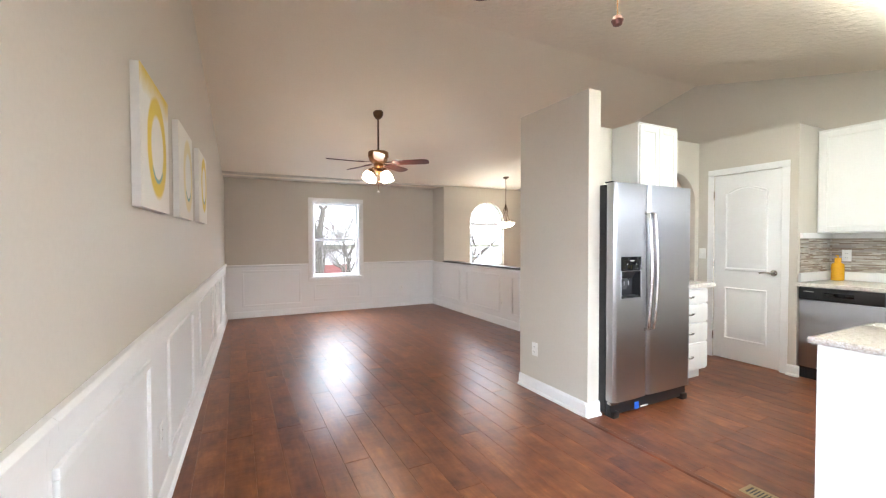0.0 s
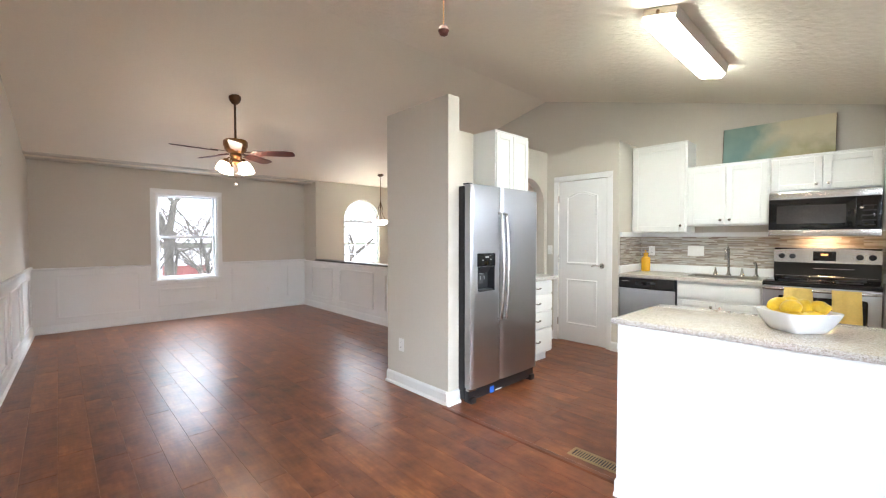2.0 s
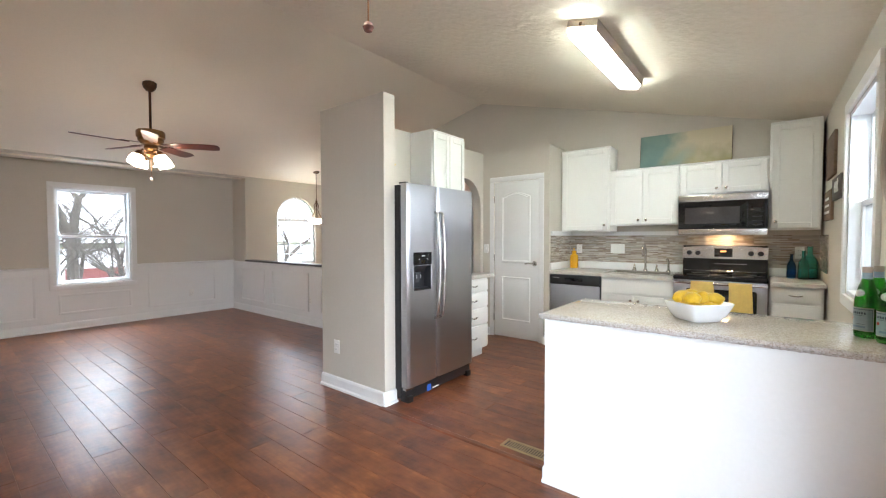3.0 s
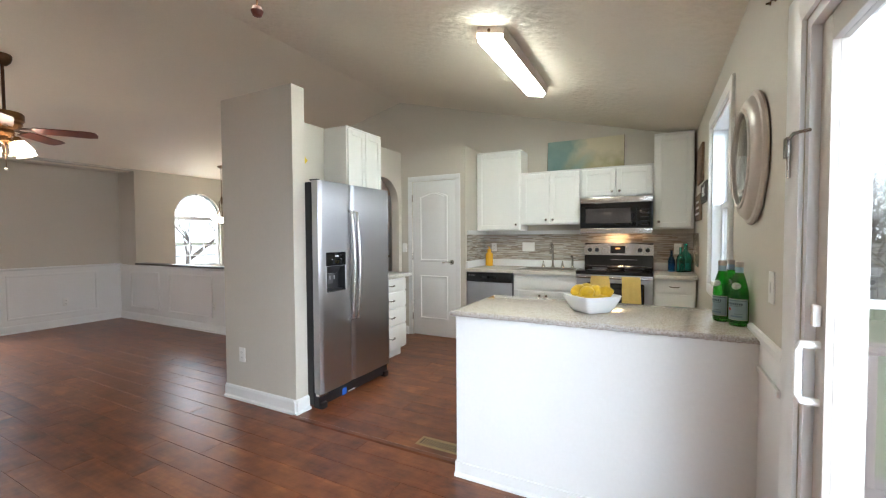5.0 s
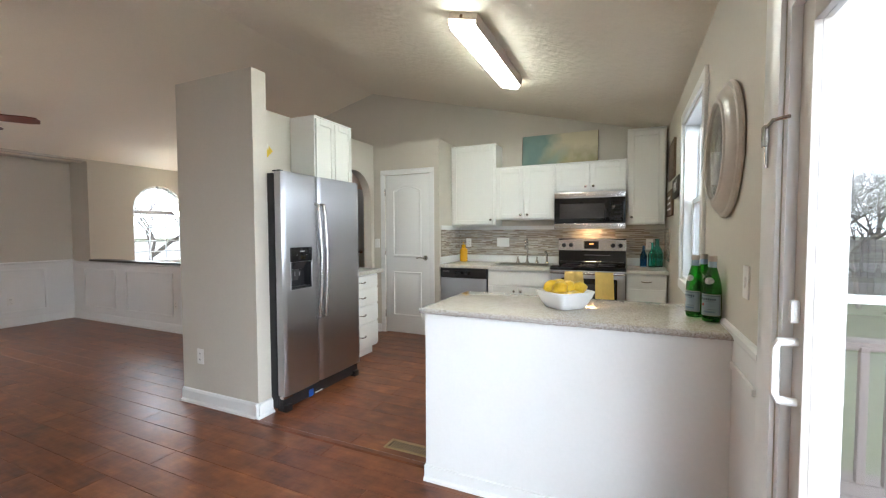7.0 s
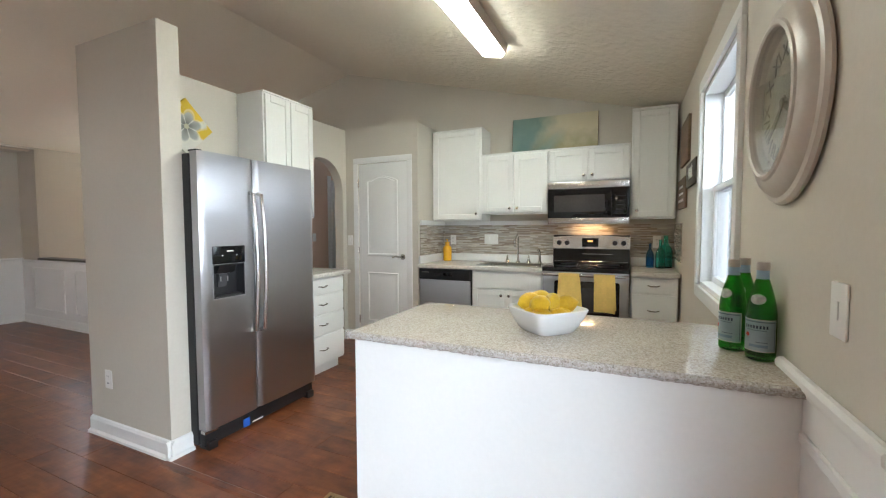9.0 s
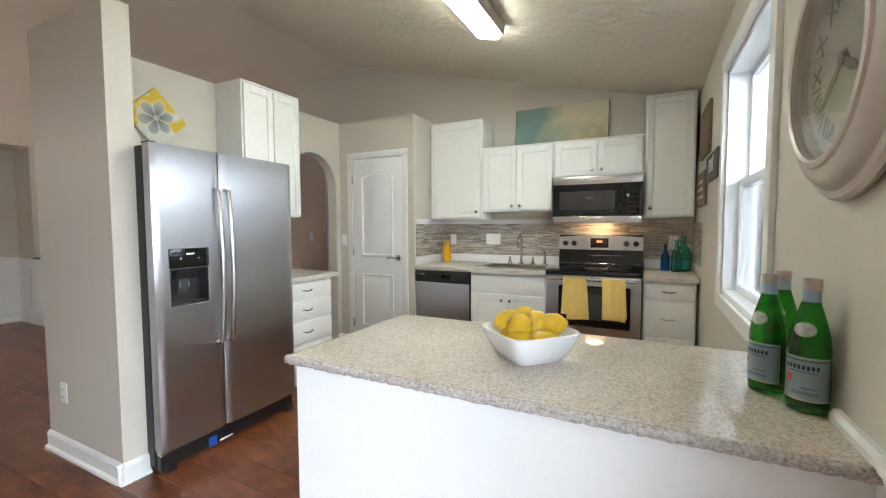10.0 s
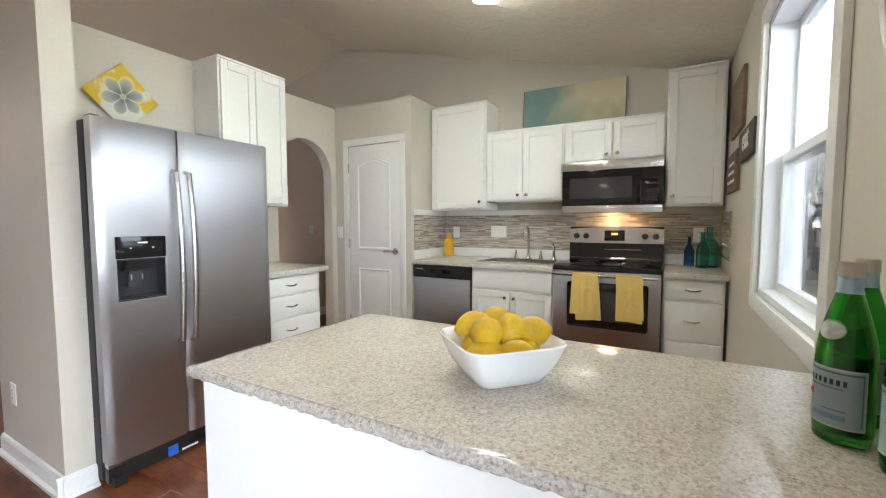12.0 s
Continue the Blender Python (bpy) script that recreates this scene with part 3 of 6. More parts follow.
def facing_south(x_right, y_front):
    """Axes in which -x looks to the room's south and y runs from x_right... towards the west."""
    return Matrix.Translation((x_right, y_front, 0)) @ Matrix(((0, -1, 0, 0), (1, 0, 0, 0), (0, 0, 1, 0), (0, 0, 0, 1)))


wall_cabinet(0.0, 0.57, 1.40, 2.42, [(0.012, 0.281, (0.245, 1.46)), (0.289, 0.558, (0.325, 1.46))], "white two-door wall cabinet next to the refrigerator",
             facing_south(4.79, 4.38), x=0.0, back=0.317)

BX = 5.685


def base_cabinet(y0, y1, label, build, m=None, x=BX, back=XE - 0.003):
    c = thing("base_cabinet", label, "cabinet", group="base cabinets")
    part("body", bx(x + 0.02, back, y0, y1, 0.10, 0.874, bevel=0.002), CABINET, c)
    part("toe_kick", bx(x + 0.085, back, y0 + 0.002, y1 - 0.002, 0.0, 0.10), CABINET, c)
    build(c)
    if m is not None:
        c.matrix_world = m
    return c


def sink_front(c):
    drawer_front(c, 2.43, 3.13, 0.70, 0.855, BX, pull=False)
    shaker(c, 2.785, 3.13, 0.12, 0.68, BX, (2.82, 0.63))
    shaker(c, 2.43, 2.777, 0.12, 0.68, BX, (2.742, 0.63))


def stack(y0, y1, zs, x):
    def build(c):
        for a, b in zs:
            drawer_front(c, y0, y1, a, b, x)
    return build


base_cabinet(2.418, 3.138, "white sink base cabinet with two doors", sink_front)
base_cabinet(1.285, 1.652, "narrow white drawer base beside the range", stack(1.30, 1.64, ((0.74, 0.86), (0.45, 0.72), (0.12, 0.43)), BX))
base_cabinet(0.0, 0.60, "white four-drawer base beside the refrigerator", stack(0.012, 0.588, ((0.735, 0.86), (0.56, 0.72), (0.375, 0.545), (0.12, 0.36)), 0.0),
             facing_south(4.845, 4.10), x=0.0, back=0.597)

SPECK = bpy.data.materials.new("speckled_granite")
SPECK.use_nodes = True


def granite(m, cols, s1, s2, rough):
    n, l = m.node_tree.nodes, m.node_tree.links
    b = n["Principled BSDF"]
    tc = n.new("ShaderNodeTexCoord")
    v, v2, nz, big = n.new("ShaderNodeTexVoronoi"), n.new("ShaderNodeTexVoronoi"), n.new("ShaderNodeTexNoise"), n.new("ShaderNodeTexNoise")
    v.inputs["Scale"].default_value, v2.inputs["Scale"].default_value = s1, s2
    nz.inputs["Scale"].default_value, nz.inputs["Detail"].default_value = s1 * 0.45, 6
    big.inputs["Scale"].default_value, big.inputs["Detail"].default_value = 6, 3
    for t in (v, v2, nz, big):
        l.new(tc.outputs["Object"], t.inputs["Vector"])
    add = n.new("ShaderNodeMath")
    add.operation = "ADD"
    sep = n.new("ShaderNodeSeparateColor")
    l.new(v.outputs["Color"], sep.inputs[0])
    sep2 = n.new("ShaderNodeSeparateColor")
    l.new(v2.outputs["Color"], sep2.inputs[0])
    mul = n.new("ShaderNodeMath")
    mul.operation = "MULTIPLY_ADD"
    mul.inputs[1].default_value = 0.5
    l.new(sep2.outputs[0], mul.inputs[0])
    l.new(nz.outputs["Fac"], mul.inputs[2])
    l.new(sep.outputs[0], add.inputs[0])
    l.new(mul.outputs[0], add.inputs[1])
    dv = n.new("ShaderNodeMath")
    dv.operation = "MULTIPLY_ADD"
    dv.inputs[1].default_value, dv.inputs[2].default_value = 0.46, -0.08
    l.new(add.outputs[0], dv.inputs[0])
    add3 = n.new("ShaderNodeMath")
    add3.operation = "MULTIPLY_ADD"
    add3.inputs[1].default_value = 0.25
    l.new(big.outputs["Fac"], add3.inputs[0])
    l.new(dv.outputs[0], add3.inputs[2])
    r = n.new("ShaderNodeValToRGB")
    e = r.color_ramp.elements
    e[0].position, e[0].color = 0.22, (*cols[0], 1)
    e[1].position, e[1].color = 0.92, (*cols[-1], 1)
    for i, c in enumerate(cols[1:-1]):
        x = e.new(0.36 + 0.16 * i)
        x.color = (*c, 1)
    l.new(add3.outputs[0], r.inputs[0])
    l.new(r.outputs[0], b.inputs["Base Color"])
    b.inputs["Roughness"].default_value = rough
    return m


granite(SPECK, [(0.30, 0.255, 0.215), (0.42, 0.37, 0.315), (0.52, 0.47, 0.40), (0.58, 0.525, 0.45), (0.68, 0.64, 0.58)], 210, 420, 0.075)
LAM = bpy.data.materials.new("speckled_laminate")
LAM.use_nodes = True
granite(LAM, [(0.30, 0.27, 0.24), (0.45, 0.42, 0.37), (0.55, 0.52, 0.47), (0.6, 0.57, 0.52), (0.68, 0.66, 0.62)], 120, 260, 0.22)


def worktop(name, spans, label, mat, lip=None):
    w = thing(name, label, "countertop")
    for s in spans:
        part("slab", bx(*s, bevel=0.008, seg=3), mat, w)
    for s in lip or ():
        part("upstand", bx(*s, bevel=0.004), WHITE, w, "white upstand strip")
    return w


CX = 5.655
# opening for the sink: four pieces round the basin
SKX0, SKX1, SKY0, SKY1 = 5.80, 6.23, 2.47, 3.12
w = worktop("countertop", [(CX, XE - 0.003, SKY1, 3.747, 0.876, 0.915), (CX, XE - 0.003, 2.418, SKY0, 0.876, 0.915)],
            "grey-beige speckled laminate counter with a white upstand", LAM,
            [(XE - 0.024, XE - 0.004, 2.418, 3.72, 0.9155, 1.0), (CX + 0.02, XE - 0.025, 3.725, 3.746, 0.9155, 1.0)])
part("slab", bx(CX, SKX0, SKY0, SKY1, 0.876, 0.915), LAM, w)
part("slab", bx(SKX1, XE - 0.004, SKY0, SKY1, 0.876, 0.915), LAM, w)
worktop("countertop", [(CX, XE - 0.003, 1.272, 1.652, 0.876, 0.915)], "grey-beige speckled laminate counter in the corner", LAM,
        [(XE - 0.024, XE - 0.004, 1.30, 1.652, 0.9155, 1.0)])
worktop("countertop", [(4.225, 4.91, 4.07, 4.697, 0.876, 0.915)], "grey-beige speckled laminate counter over the drawers", LAM)

# ---- peninsula ----
pen = thing("peninsula", "white panelled peninsula cabinet with a baseboard", "cabinet")
part("body", bx(3.028, 3.62, YS + 0.004, 2.603, 0.0, 0.887, bevel=0.004), WHITE, pen)
part("panel", bx(3.020, 3.0285, YS + 0.003, 2.605, 0.075, 0.887), WHITE, pen)
part("baseboard", prism(bmesh.new(), [(3.0285, 0.0), (2.998, 0.0), (3.0, 0.012), (3.012, 0.02), (3.012, 0.075), (3.0285, 0.08)], "y", YS + 0.004, 2.612), WHITE, pen)
w = worktop("countertop", [(3.004, 3.672, YS + 0.002, 2.619, 0.889, 0.915)], "polished beige speckled granite peninsula top", SPECK)
ROUGH_EDGE = bpy.data.materials.new("chiselled_granite_edge")
ROUGH_EDGE.use_nodes = True
granite(ROUGH_EDGE, [(0.16, 0.13, 0.115), (0.30, 0.265, 0.24), (0.40, 0.365, 0.33), (0.46, 0.43, 0.40), (0.55, 0.53, 0.51)], 210, 420, 0.22)


def chiselled(length, z0, z1, depth, seed):
    """A hand-chipped stone strip along +y, 1 cm facets broken out of its face at -x."""
    rnd_c = random.Random(seed)
    bm = bmesh.new()
    n = int(length / 0.011)
    cols = []
    for i in range(n + 1):
        y = length * i / n
        prof = ((0.0, z1), (-depth * 0.55, z1 - 0.0005), (-depth, z1 - 0.006), (-depth * 1.1, (z0 + z1) / 2), (-depth * 0.9, z0 + 0.005), (-depth * 0.5, z0), (0.0, z0))
        cols.append([bm.verts.new((x + (rnd_c.uniform(-0.0028, 0.0022) if 0 < k < 6 else 0), y, z + (rnd_c.uniform(-0.0018, 0.0018) if 1 < k < 6 else 0))) for k, (x, z) in enumerate(prof)])
    for a, b in zip(cols, cols[1:]):
        for k in range(6):
            bm.faces.new((a[k], a[k + 1], b[k + 1], b[k]))
    for c in (cols[0], cols[-1]):
        bm.faces.new(c)
    bmesh.ops.recalc_face_normals(bm, faces=bm.faces)
    return bm


part("front_edge", chiselled(2.629 - YS - 0.002, 0.888, 0.9146, 0.011, 3), ROUGH_EDGE, w, "rough speckled front edge").matrix_basis = pose(3.0055, YS + 0.002, 0)
part("side_edge", chiselled(0.665, 0.888, 0.9146, 0.011, 4), ROUGH_EDGE, w, "rough speckled end edge").matrix_basis = \
    Matrix.Translation((3.0065, 2.6185, 0)) @ pose(0, 0, 0, 0, 0, -90)

# ---- dishwasher ----
dw = thing("dishwasher", "stainless steel dishwasher with a black control panel", "dishwasher")
part("body", bx(BX + 0.012, XE - 0.01, 3.145, 3.742, 0.0, 0.873), BLACK, dw)
part("door", bx(BX - 0.008, BX + 0.011, 3.15, 3.737, 0.11, 0.752, bevel=0.006), STEEL, dw)
cp = part("control_panel", bx(BX - 0.024, BX + 0.011, 3.15, 3.737, 0.757, 0.872, bevel=0.01), BLACK, dw, "black plastic control panel with a pocket handle")
part("pocket_handle", bx(BX - 0.027, BX - 0.0245, 3.34, 3.55, 0.80, 0.835, bevel=0.001), GLOSS_BLACK, cp)
part("marking", bx(BX - 0.0255, BX - 0.0245, 3.62, 3.70, 0.83, 0.838), CHROME, cp)

# ---- sink and taps ----
# steel toned dark and brown for the shade and reflections in the basin
SINK_STEEL = material("shaded_basin_steel", (0.27, 0.25, 0.22), 0.36, 1.0, vary=0.1, scale=6)
sk = thing("sink", "stainless steel drop-in sink", "sink")
b = bmesh.new()
for a in ((SKX0 - 0.02, SKX1 + 0.03, SKY0 - 0.02, SKY0 + 0.025), (SKX0 - 0.02, SKX1 + 0.03, SKY1 - 0.025, SKY1 + 0.02), (SKX0 - 0.02, SKX0 + 0.02, SKY0 + 0.025, SKY1 - 0.025),
          (SKX1 - 0.06, SKX1 + 0.03, SKY0 + 0.025, SKY1 - 0.025)):
    box(b, *a, 0.9155, 0.921, bevel=0.002, seg=1)
part("rim", b, STEEL_H, sk)
part("basin", pieces([(SKX0 + 0.015, SKX1 - 0.055, SKY0 + 0.02, SKY1 - 0.02, 0.74, 0.745), (SKX0 + 0.012, SKX0 + 0.018, SKY0 + 0.02, SKY1 - 0.02, 0.745, 0.9155),
                      (SKX1 - 0.058, SKX1 - 0.052, SKY0 + 0.02, SKY1 - 0.02, 0.745, 0.9155), (SKX0 + 0.018, SKX1 - 0.058, SKY0 + 0.018, SKY0 + 0.024, 0.745, 0.9155),
                      (SKX0 + 0.018, SKX1 - 0.058, SKY1 - 0.024, SKY1 - 0.018, 0.745, 0.9155)]), SINK_STEEL, sk, "steel basin, coloured dark for the shade inside")
FXT = SKX1 - 0.015
tap = thing("faucet", "brushed nickel gooseneck faucet with two handles", "faucet")
part("spout", sweep(bmesh.new(), [(FXT, 2.79, 0.921), (FXT, 2.79, 1.10), (FXT - 0.005, 2.79, 1.16)] +
                    [(FXT - 0.065 + 0.06 * math.cos(a), 2.79, 1.165 + 0.06 * math.sin(a)) for a in [math.pi * i / 10 for i in range(1, 10)]] + [(FXT - 0.125, 2.79, 1.15), (FXT - 0.125, 2.79, 1.10)], 0.011, 12), CHROME, tap)
part("base", lathe(bmesh.new(), [(0.026, 0), (0.024, 0.01), (0.014, 0.02), (0.012, 0.05)], (FXT, 2.79, 0.921)), CHROME, tap)
for y in (2.91, 2.67):
    part("handle", lathe(bmesh.new(), [(0.025, 0), (0.018, 0.02), (0.010, 0.045), (0.008, 0.075), (0.0, 0.08)], (FXT, y, 0.921), 20), CHROME, tap)
spray = thing("side_sprayer", "brushed nickel pull-out side sprayer", "sprayer")
part("body", sweep(bmesh.new(), [(FXT, 2.55, 0.921), (FXT, 2.55, 0.99), (FXT - 0.01, 2.55, 1.04), (FXT - 0.03, 2.555, 1.065), (FXT - 0.055, 2.56, 1.06)], 0.012, 12), CHROME, spray)
part("base", lathe(bmesh.new(), [(0.024, 0), (0.02, 0.012), (0.012, 0.022)], (FXT, 2.55, 0.921)), CHROME, spray)

# ---- range ----
rg = thing("range", "stainless steel electric range with a black glass cooktop", "range")
R0, R1, RX = 1.658, 2.412, 5.645
part("body", bx(RX + 0.03, XE - 0.03, R0, R1, 0.02, 0.895), BLACK, rg)
part("cooktop", bx(RX - 0.012, XE - 0.10, R0, R1, 0.897, 0.936, bevel=0.012, seg=3), GLOSS_BLACK, rg, "black glass cooktop")
for x, y, r in ((5.83, 2.22, 0.10), (5.83, 1.85, 0.085), (6.08, 2.22, 0.085), (6.08, 1.85, 0.10)):
    part("burner", lathe(bmesh.new(), [(r, 0), (r, 0.0008), (r - 0.004, 0.0008), (r - 0.004, 0.0)], (x, y, 0.9362), 40), material("burner_ring", (0.06, 0.06, 0.06), 0.3), rg)
bgd = part("backguard", prism(bmesh.new(), [(XE - 0.115, 0.922), (XE - 0.032, 0.922), (XE - 0.032, 1.225), (XE - 0.09, 1.225), (XE - 0.108, 1.08)], "y", R0 + 0.005, R1 - 0.005), GLOSS_BLACK, rg, "black back guard")
b = bmesh.new()
arc = [(R0 + 0.002 + (R1 - R0 - 0.004) * i / 12, 1.205 + 0.02 * math.sin(math.pi * i / 12)) for i in range(13)]
prism(b, [(R1 - 0.002, 1.085), (R0 + 0.002, 1.085)] + arc, "x", XE - 0.118, XE - 0.10)
fasc = part("control_fascia", b, STEEL_H, rg, "brushed steel control panel")
part("display", bx(XE - 0.122, XE - 0.1175, 1.955, 2.115, 1.105, 1.195, bevel=0.002), GLOSS_BLACK, fasc)
part("clock_digits", bx(XE - 0.1235, XE - 0.1222, 2.01, 2.06, 1.155, 1.172), glowing("amber_digits", (1.0, 0.45, 0.15), 0.6), fasc)
for y in (2.345, 2.265, 1.80, 1.72):
    part("control_knob", lathe(bmesh.new(), [(0.026, 0), (0.024, -0.018), (0.020, -0.022), (0.0, -0.022)], (0, 0, 0), 20, axis="y"), BLACK, fasc).matrix_basis = \
        Matrix.Translation((XE - 0.118, y, 1.145)) @ Matrix(((0, 1, 0, 0), (1, 0, 0, 0), (0, 0, 1, 0), (0, 0, 0, 1)))
# two bright steel strips stand for highlight lines on the black guard
part("highlight_strip", bx(XE - 0.1195, XE - 0.1145, R0 + 0.02, R1 - 0.02, 0.952, 0.957, bevel=0.001, seg=1), STEEL_H, bgd)
part("highlight_line", bx(XE - 0.1155, XE - 0.111, R0 + 0.17, R1 - 0.30, 1.030, 1.033), STEEL_H, bgd)
od = part("oven_door", bx(RX, RX + 0.03, R0 + 0.004, R1 - 0.004, 0.33, 0.895, bevel=0.008), STEEL, rg)
part("oven_window", bx(RX - 0.004, RX + 0.002, R0 + 0.08, R1 - 0.115, 0.475, 0.815, bevel=0.02), GLOSS_BLACK, od)
part("inner_glass", bx(RX - 0.006, RX - 0.0035, R0 + 0.14, R1 - 0.175, 0.53, 0.755, bevel=0.001), GREY_GLASS, od)
part("handle", sweep(bmesh.new(), [(RX, R0 + 0.015, 0.868), (RX - 0.042, R0 + 0.015, 0.872), (RX - 0.05, R0 + 0.03, 0.872), (RX - 0.05, R1 - 0.03, 0.872), (RX - 0.042, R1 - 0.015, 0.872), (RX, R1 - 0.015, 0.868)], 0.013, 12), STEEL_H, od)
part("drawer", bx(RX + 0.002, RX + 0.03, R0 + 0.004, R1 - 0.004, 0.10, 0.315, bevel=0.008), STEEL, rg)
part("kick", bx(RX + 0.05, RX + 0.09, R0 + 0.01, R1 - 0.01, 0.0, 0.098), BLACK, rg)


def towel(y0, y1, z, skew, back_z, back_skew, label):
    """A kitchen towel folded over the oven handle; its hind half hangs lower and to one side."""
    t = thing("towel", label, "towel", group="yellow towels")
    bm = bmesh.new()
    nu, nv = 16, 34
    top = 0.886
    grid = []
    for i in range(nu + 1):
        u = i / nu
        row = []
        for k in range(nv + 1):
            s = k / nv
            yy = y0 + (y1 - y0) * u
            if s < 0.44:
                f = s / 0.44
                x, zz = RX - 0.069 - 0.007 * (1 - f) * math.sin(5.5 * u + 1.0), z + (top - z) * f
                yy += skew * (1 - f)
            elif s < 0.54:
                a = (s - 0.44) / 0.10 * math.pi
                x, zz = RX - 0.05 - 0.019 * math.cos(a), top + 0.004 * math.sin(a)
            else:
                f = (s - 0.54) / 0.46
                x, zz = RX - 0.031 - 0.022 * f, top + (back_z - top) * f
                yy += back_skew * f
            wave = math.sin(u * 8 + s * 5) * 0.0025 + 0.0018 * math.sin(u * 19 + 2)
            sag = 0.007 * math.sin(2.6 * u + y0 * 7) * max(0.0, 1 - min(s, 1 - s) / 0.3)
            row.append(bm.verts.new((x + wave, yy, zz + sag)))
        grid.append(row)
    for i in range(nu):
        for k in range(nv):
            bm.faces.new((grid[i][k], grid[i + 1][k], grid[i + 1][k + 1], grid[i][k + 1]))
    bmesh.ops.recalc_face_normals(bm, faces=bm.faces)
    bmesh.ops.solidify(bm, geom=list(bm.faces), thickness=0.005)
    cl = part("cloth", bm, YELLOW, t)
    part("hem", bx(RX - 0.0765, RX - 0.0735, y0 + skew + 0.004, y1 + skew - 0.004, z + 0.012, z + 0.0145, bevel=0.0008, seg=1), YELLOW, cl)
    return t


towel(2.07, 2.25, 0.583, 0.016, 0.538, -0.028, "yellow cotton towel hanging askew from the oven handle")
towel(1.774, 1.948, 0.578, -0.014, 0.548, -0.004, "yellow cotton towel hung neatly from the oven handle")

# ---- microwave ----
mw = thing("microwave", "stainless steel over-the-range microwave with dark glass", "microwave")
M0, M1, MX = 1.672, 2.418, 5.93
part("body", bx(MX + 0.02, XE - 0.004, M0, M1, 1.362, 1.752), BLACK, mw)
part("top_trim", bx(MX, MX + 0.03, M0, M1, 1.682, 1.75, bevel=0.004), STEEL_H, mw)
part("bottom_trim", bx(MX, MX + 0.03, M0, M1, 1.338, 1.398, bevel=0.004), STEEL_H, mw)
md = part("door", bx(MX + 0.002, MX + 0.03, M0 + 0.155, M1, 1.399, 1.681, bevel=0.003), GLOSS_BLACK, mw)
part("window", bx(MX, MX + 0.003, M0 + 0.215, M1 - 0.06, 1.455, 1.62, bevel=0.001), GREY_GLASS, md)
kp = part("keypad", bx(MX + 0.003, MX + 0.03, M0, M0 + 0.152, 1.399, 1.681, bevel=0.003), GLOSS_BLACK, mw)
for i in range(5):
    part("button_row", bx(MX + 0.0018, MX + 0.0032, M0 + 0.035, M0 + 0.115, 1.43 + 0.042 * i, 1.436 + 0.042 * i), material("grey_print", (0.03, 0.03, 0.03), 0.5), kp)
part("cooktop_lamp", bx(MX + 0.20, MX + 0.28, 1.97, 2.10, 1.357, 1.3605), glowing("warm_cooktop_lamp", (1.0, 0.6, 0.28), 60.0), mw, "warm lamp under the microwave")

# ---- backsplash ----
TILE = bpy.data.materials.new("linear_glass_mosaic")
TILE.use_nodes = True
tn, tl = TILE.node_tree.nodes, TILE.node_tree.links
tb = tn["Principled BSDF"]
tcn, tmap, tmap2 = tn.new("ShaderNodeTexCoord"), tn.new("ShaderNodeMapping"), tn.new("ShaderNodeCombineXYZ")
sepx, addx = tn.new("ShaderNodeSeparateXYZ"), tn.new("ShaderNodeMath")
addx.operation = "ADD"
tl.new(tcn.outputs["Object"], sepx.inputs[0])
tl.new(sepx.outputs[0], addx.inputs[0])
tl.new(sepx.outputs[1], addx.inputs[1])
tl.new(addx.outputs[0], tmap2.inputs[0])
tl.new(sepx.outputs[2], tmap2.inputs[1])
brk = tn.new("ShaderNodeTexBrick")
brk.inputs["Scale"].default_value = 1.0
brk.inputs["Brick Width"].default_value, brk.inputs["Row Height"].default_value = 0.15, 0.0115
brk.inputs["Mortar Size"].default_value, brk.inputs["Bias"].default_value = 0.0012, 0.0
brk.offset, brk.offset_frequency, brk.squash, brk.squash_frequency = 0.37, 3, 0.6, 2
brk.inputs["Color1"].default_value, brk.inputs["Color2"].default_value, brk.inputs["Mortar"].default_value = (0, 0, 0, 1), (1, 1, 1, 1), (0.5, 0.5, 0.5, 1)
tl.new(tmap2.outputs[0], brk.inputs["Vector"])
tr = tn.new("ShaderNodeValToRGB")
tr.color_ramp.interpolation = "CONSTANT"
te = tr.color_ramp.elements
te[0].position, te[0].color = 0.0, (0.40, 0.36, 0.31, 1)
te[1].position, te[1].color = 0.85, (0.52, 0.49, 0.44, 1)
for pos, c in ((0.16, (0.26, 0.20, 0.155, 1)), (0.3, (0.46, 0.42, 0.36, 1)), (0.46, (0.36, 0.33, 0.30, 1)), (0.58, (0.56, 0.51, 0.44, 1)), (0.72, (0.32, 0.26, 0.20, 1))):
    te.new(pos).color = c
tl.new(brk.outputs["Color"], tr.inputs[0])
tl.new(tr.outputs[0], tb.inputs["Base Color"])
tb.inputs["Roughness"].default_value = 0.15
tbp = tn.new("ShaderNodeBump")
tbp.inputs["Strength"].default_value, tbp.inputs["Distance"].default_value, tbp.invert = 0.6, 0.002, True
tl.new(brk.outputs["Fac"], tbp.inputs["Height"])
tl.new(tbp.outputs[0], tb.inputs["Normal"])
TZ0, TZ1 = 1.003, 1.335
structure("backsplash_east", bx(XE - 0.009, XE - 0.001, 1.268, 3.748, TZ0, TZ1), TILE, "thin linear beige and brown glass mosaic backsplash", "backsplash")
structure("backsplash_pantry", bx(CX + 0.05, XE - 0.010, 3.741, 3.7485, TZ0, TZ1), TILE, "thin linear beige and brown glass mosaic backsplash", "backsplash")
structure("backsplash_south", bx(CX + 0.05, XE - 0.010, 1.2665, 1.274, TZ0, TZ1), TILE, "thin linear beige and brown glass mosaic backsplash", "backsplash")
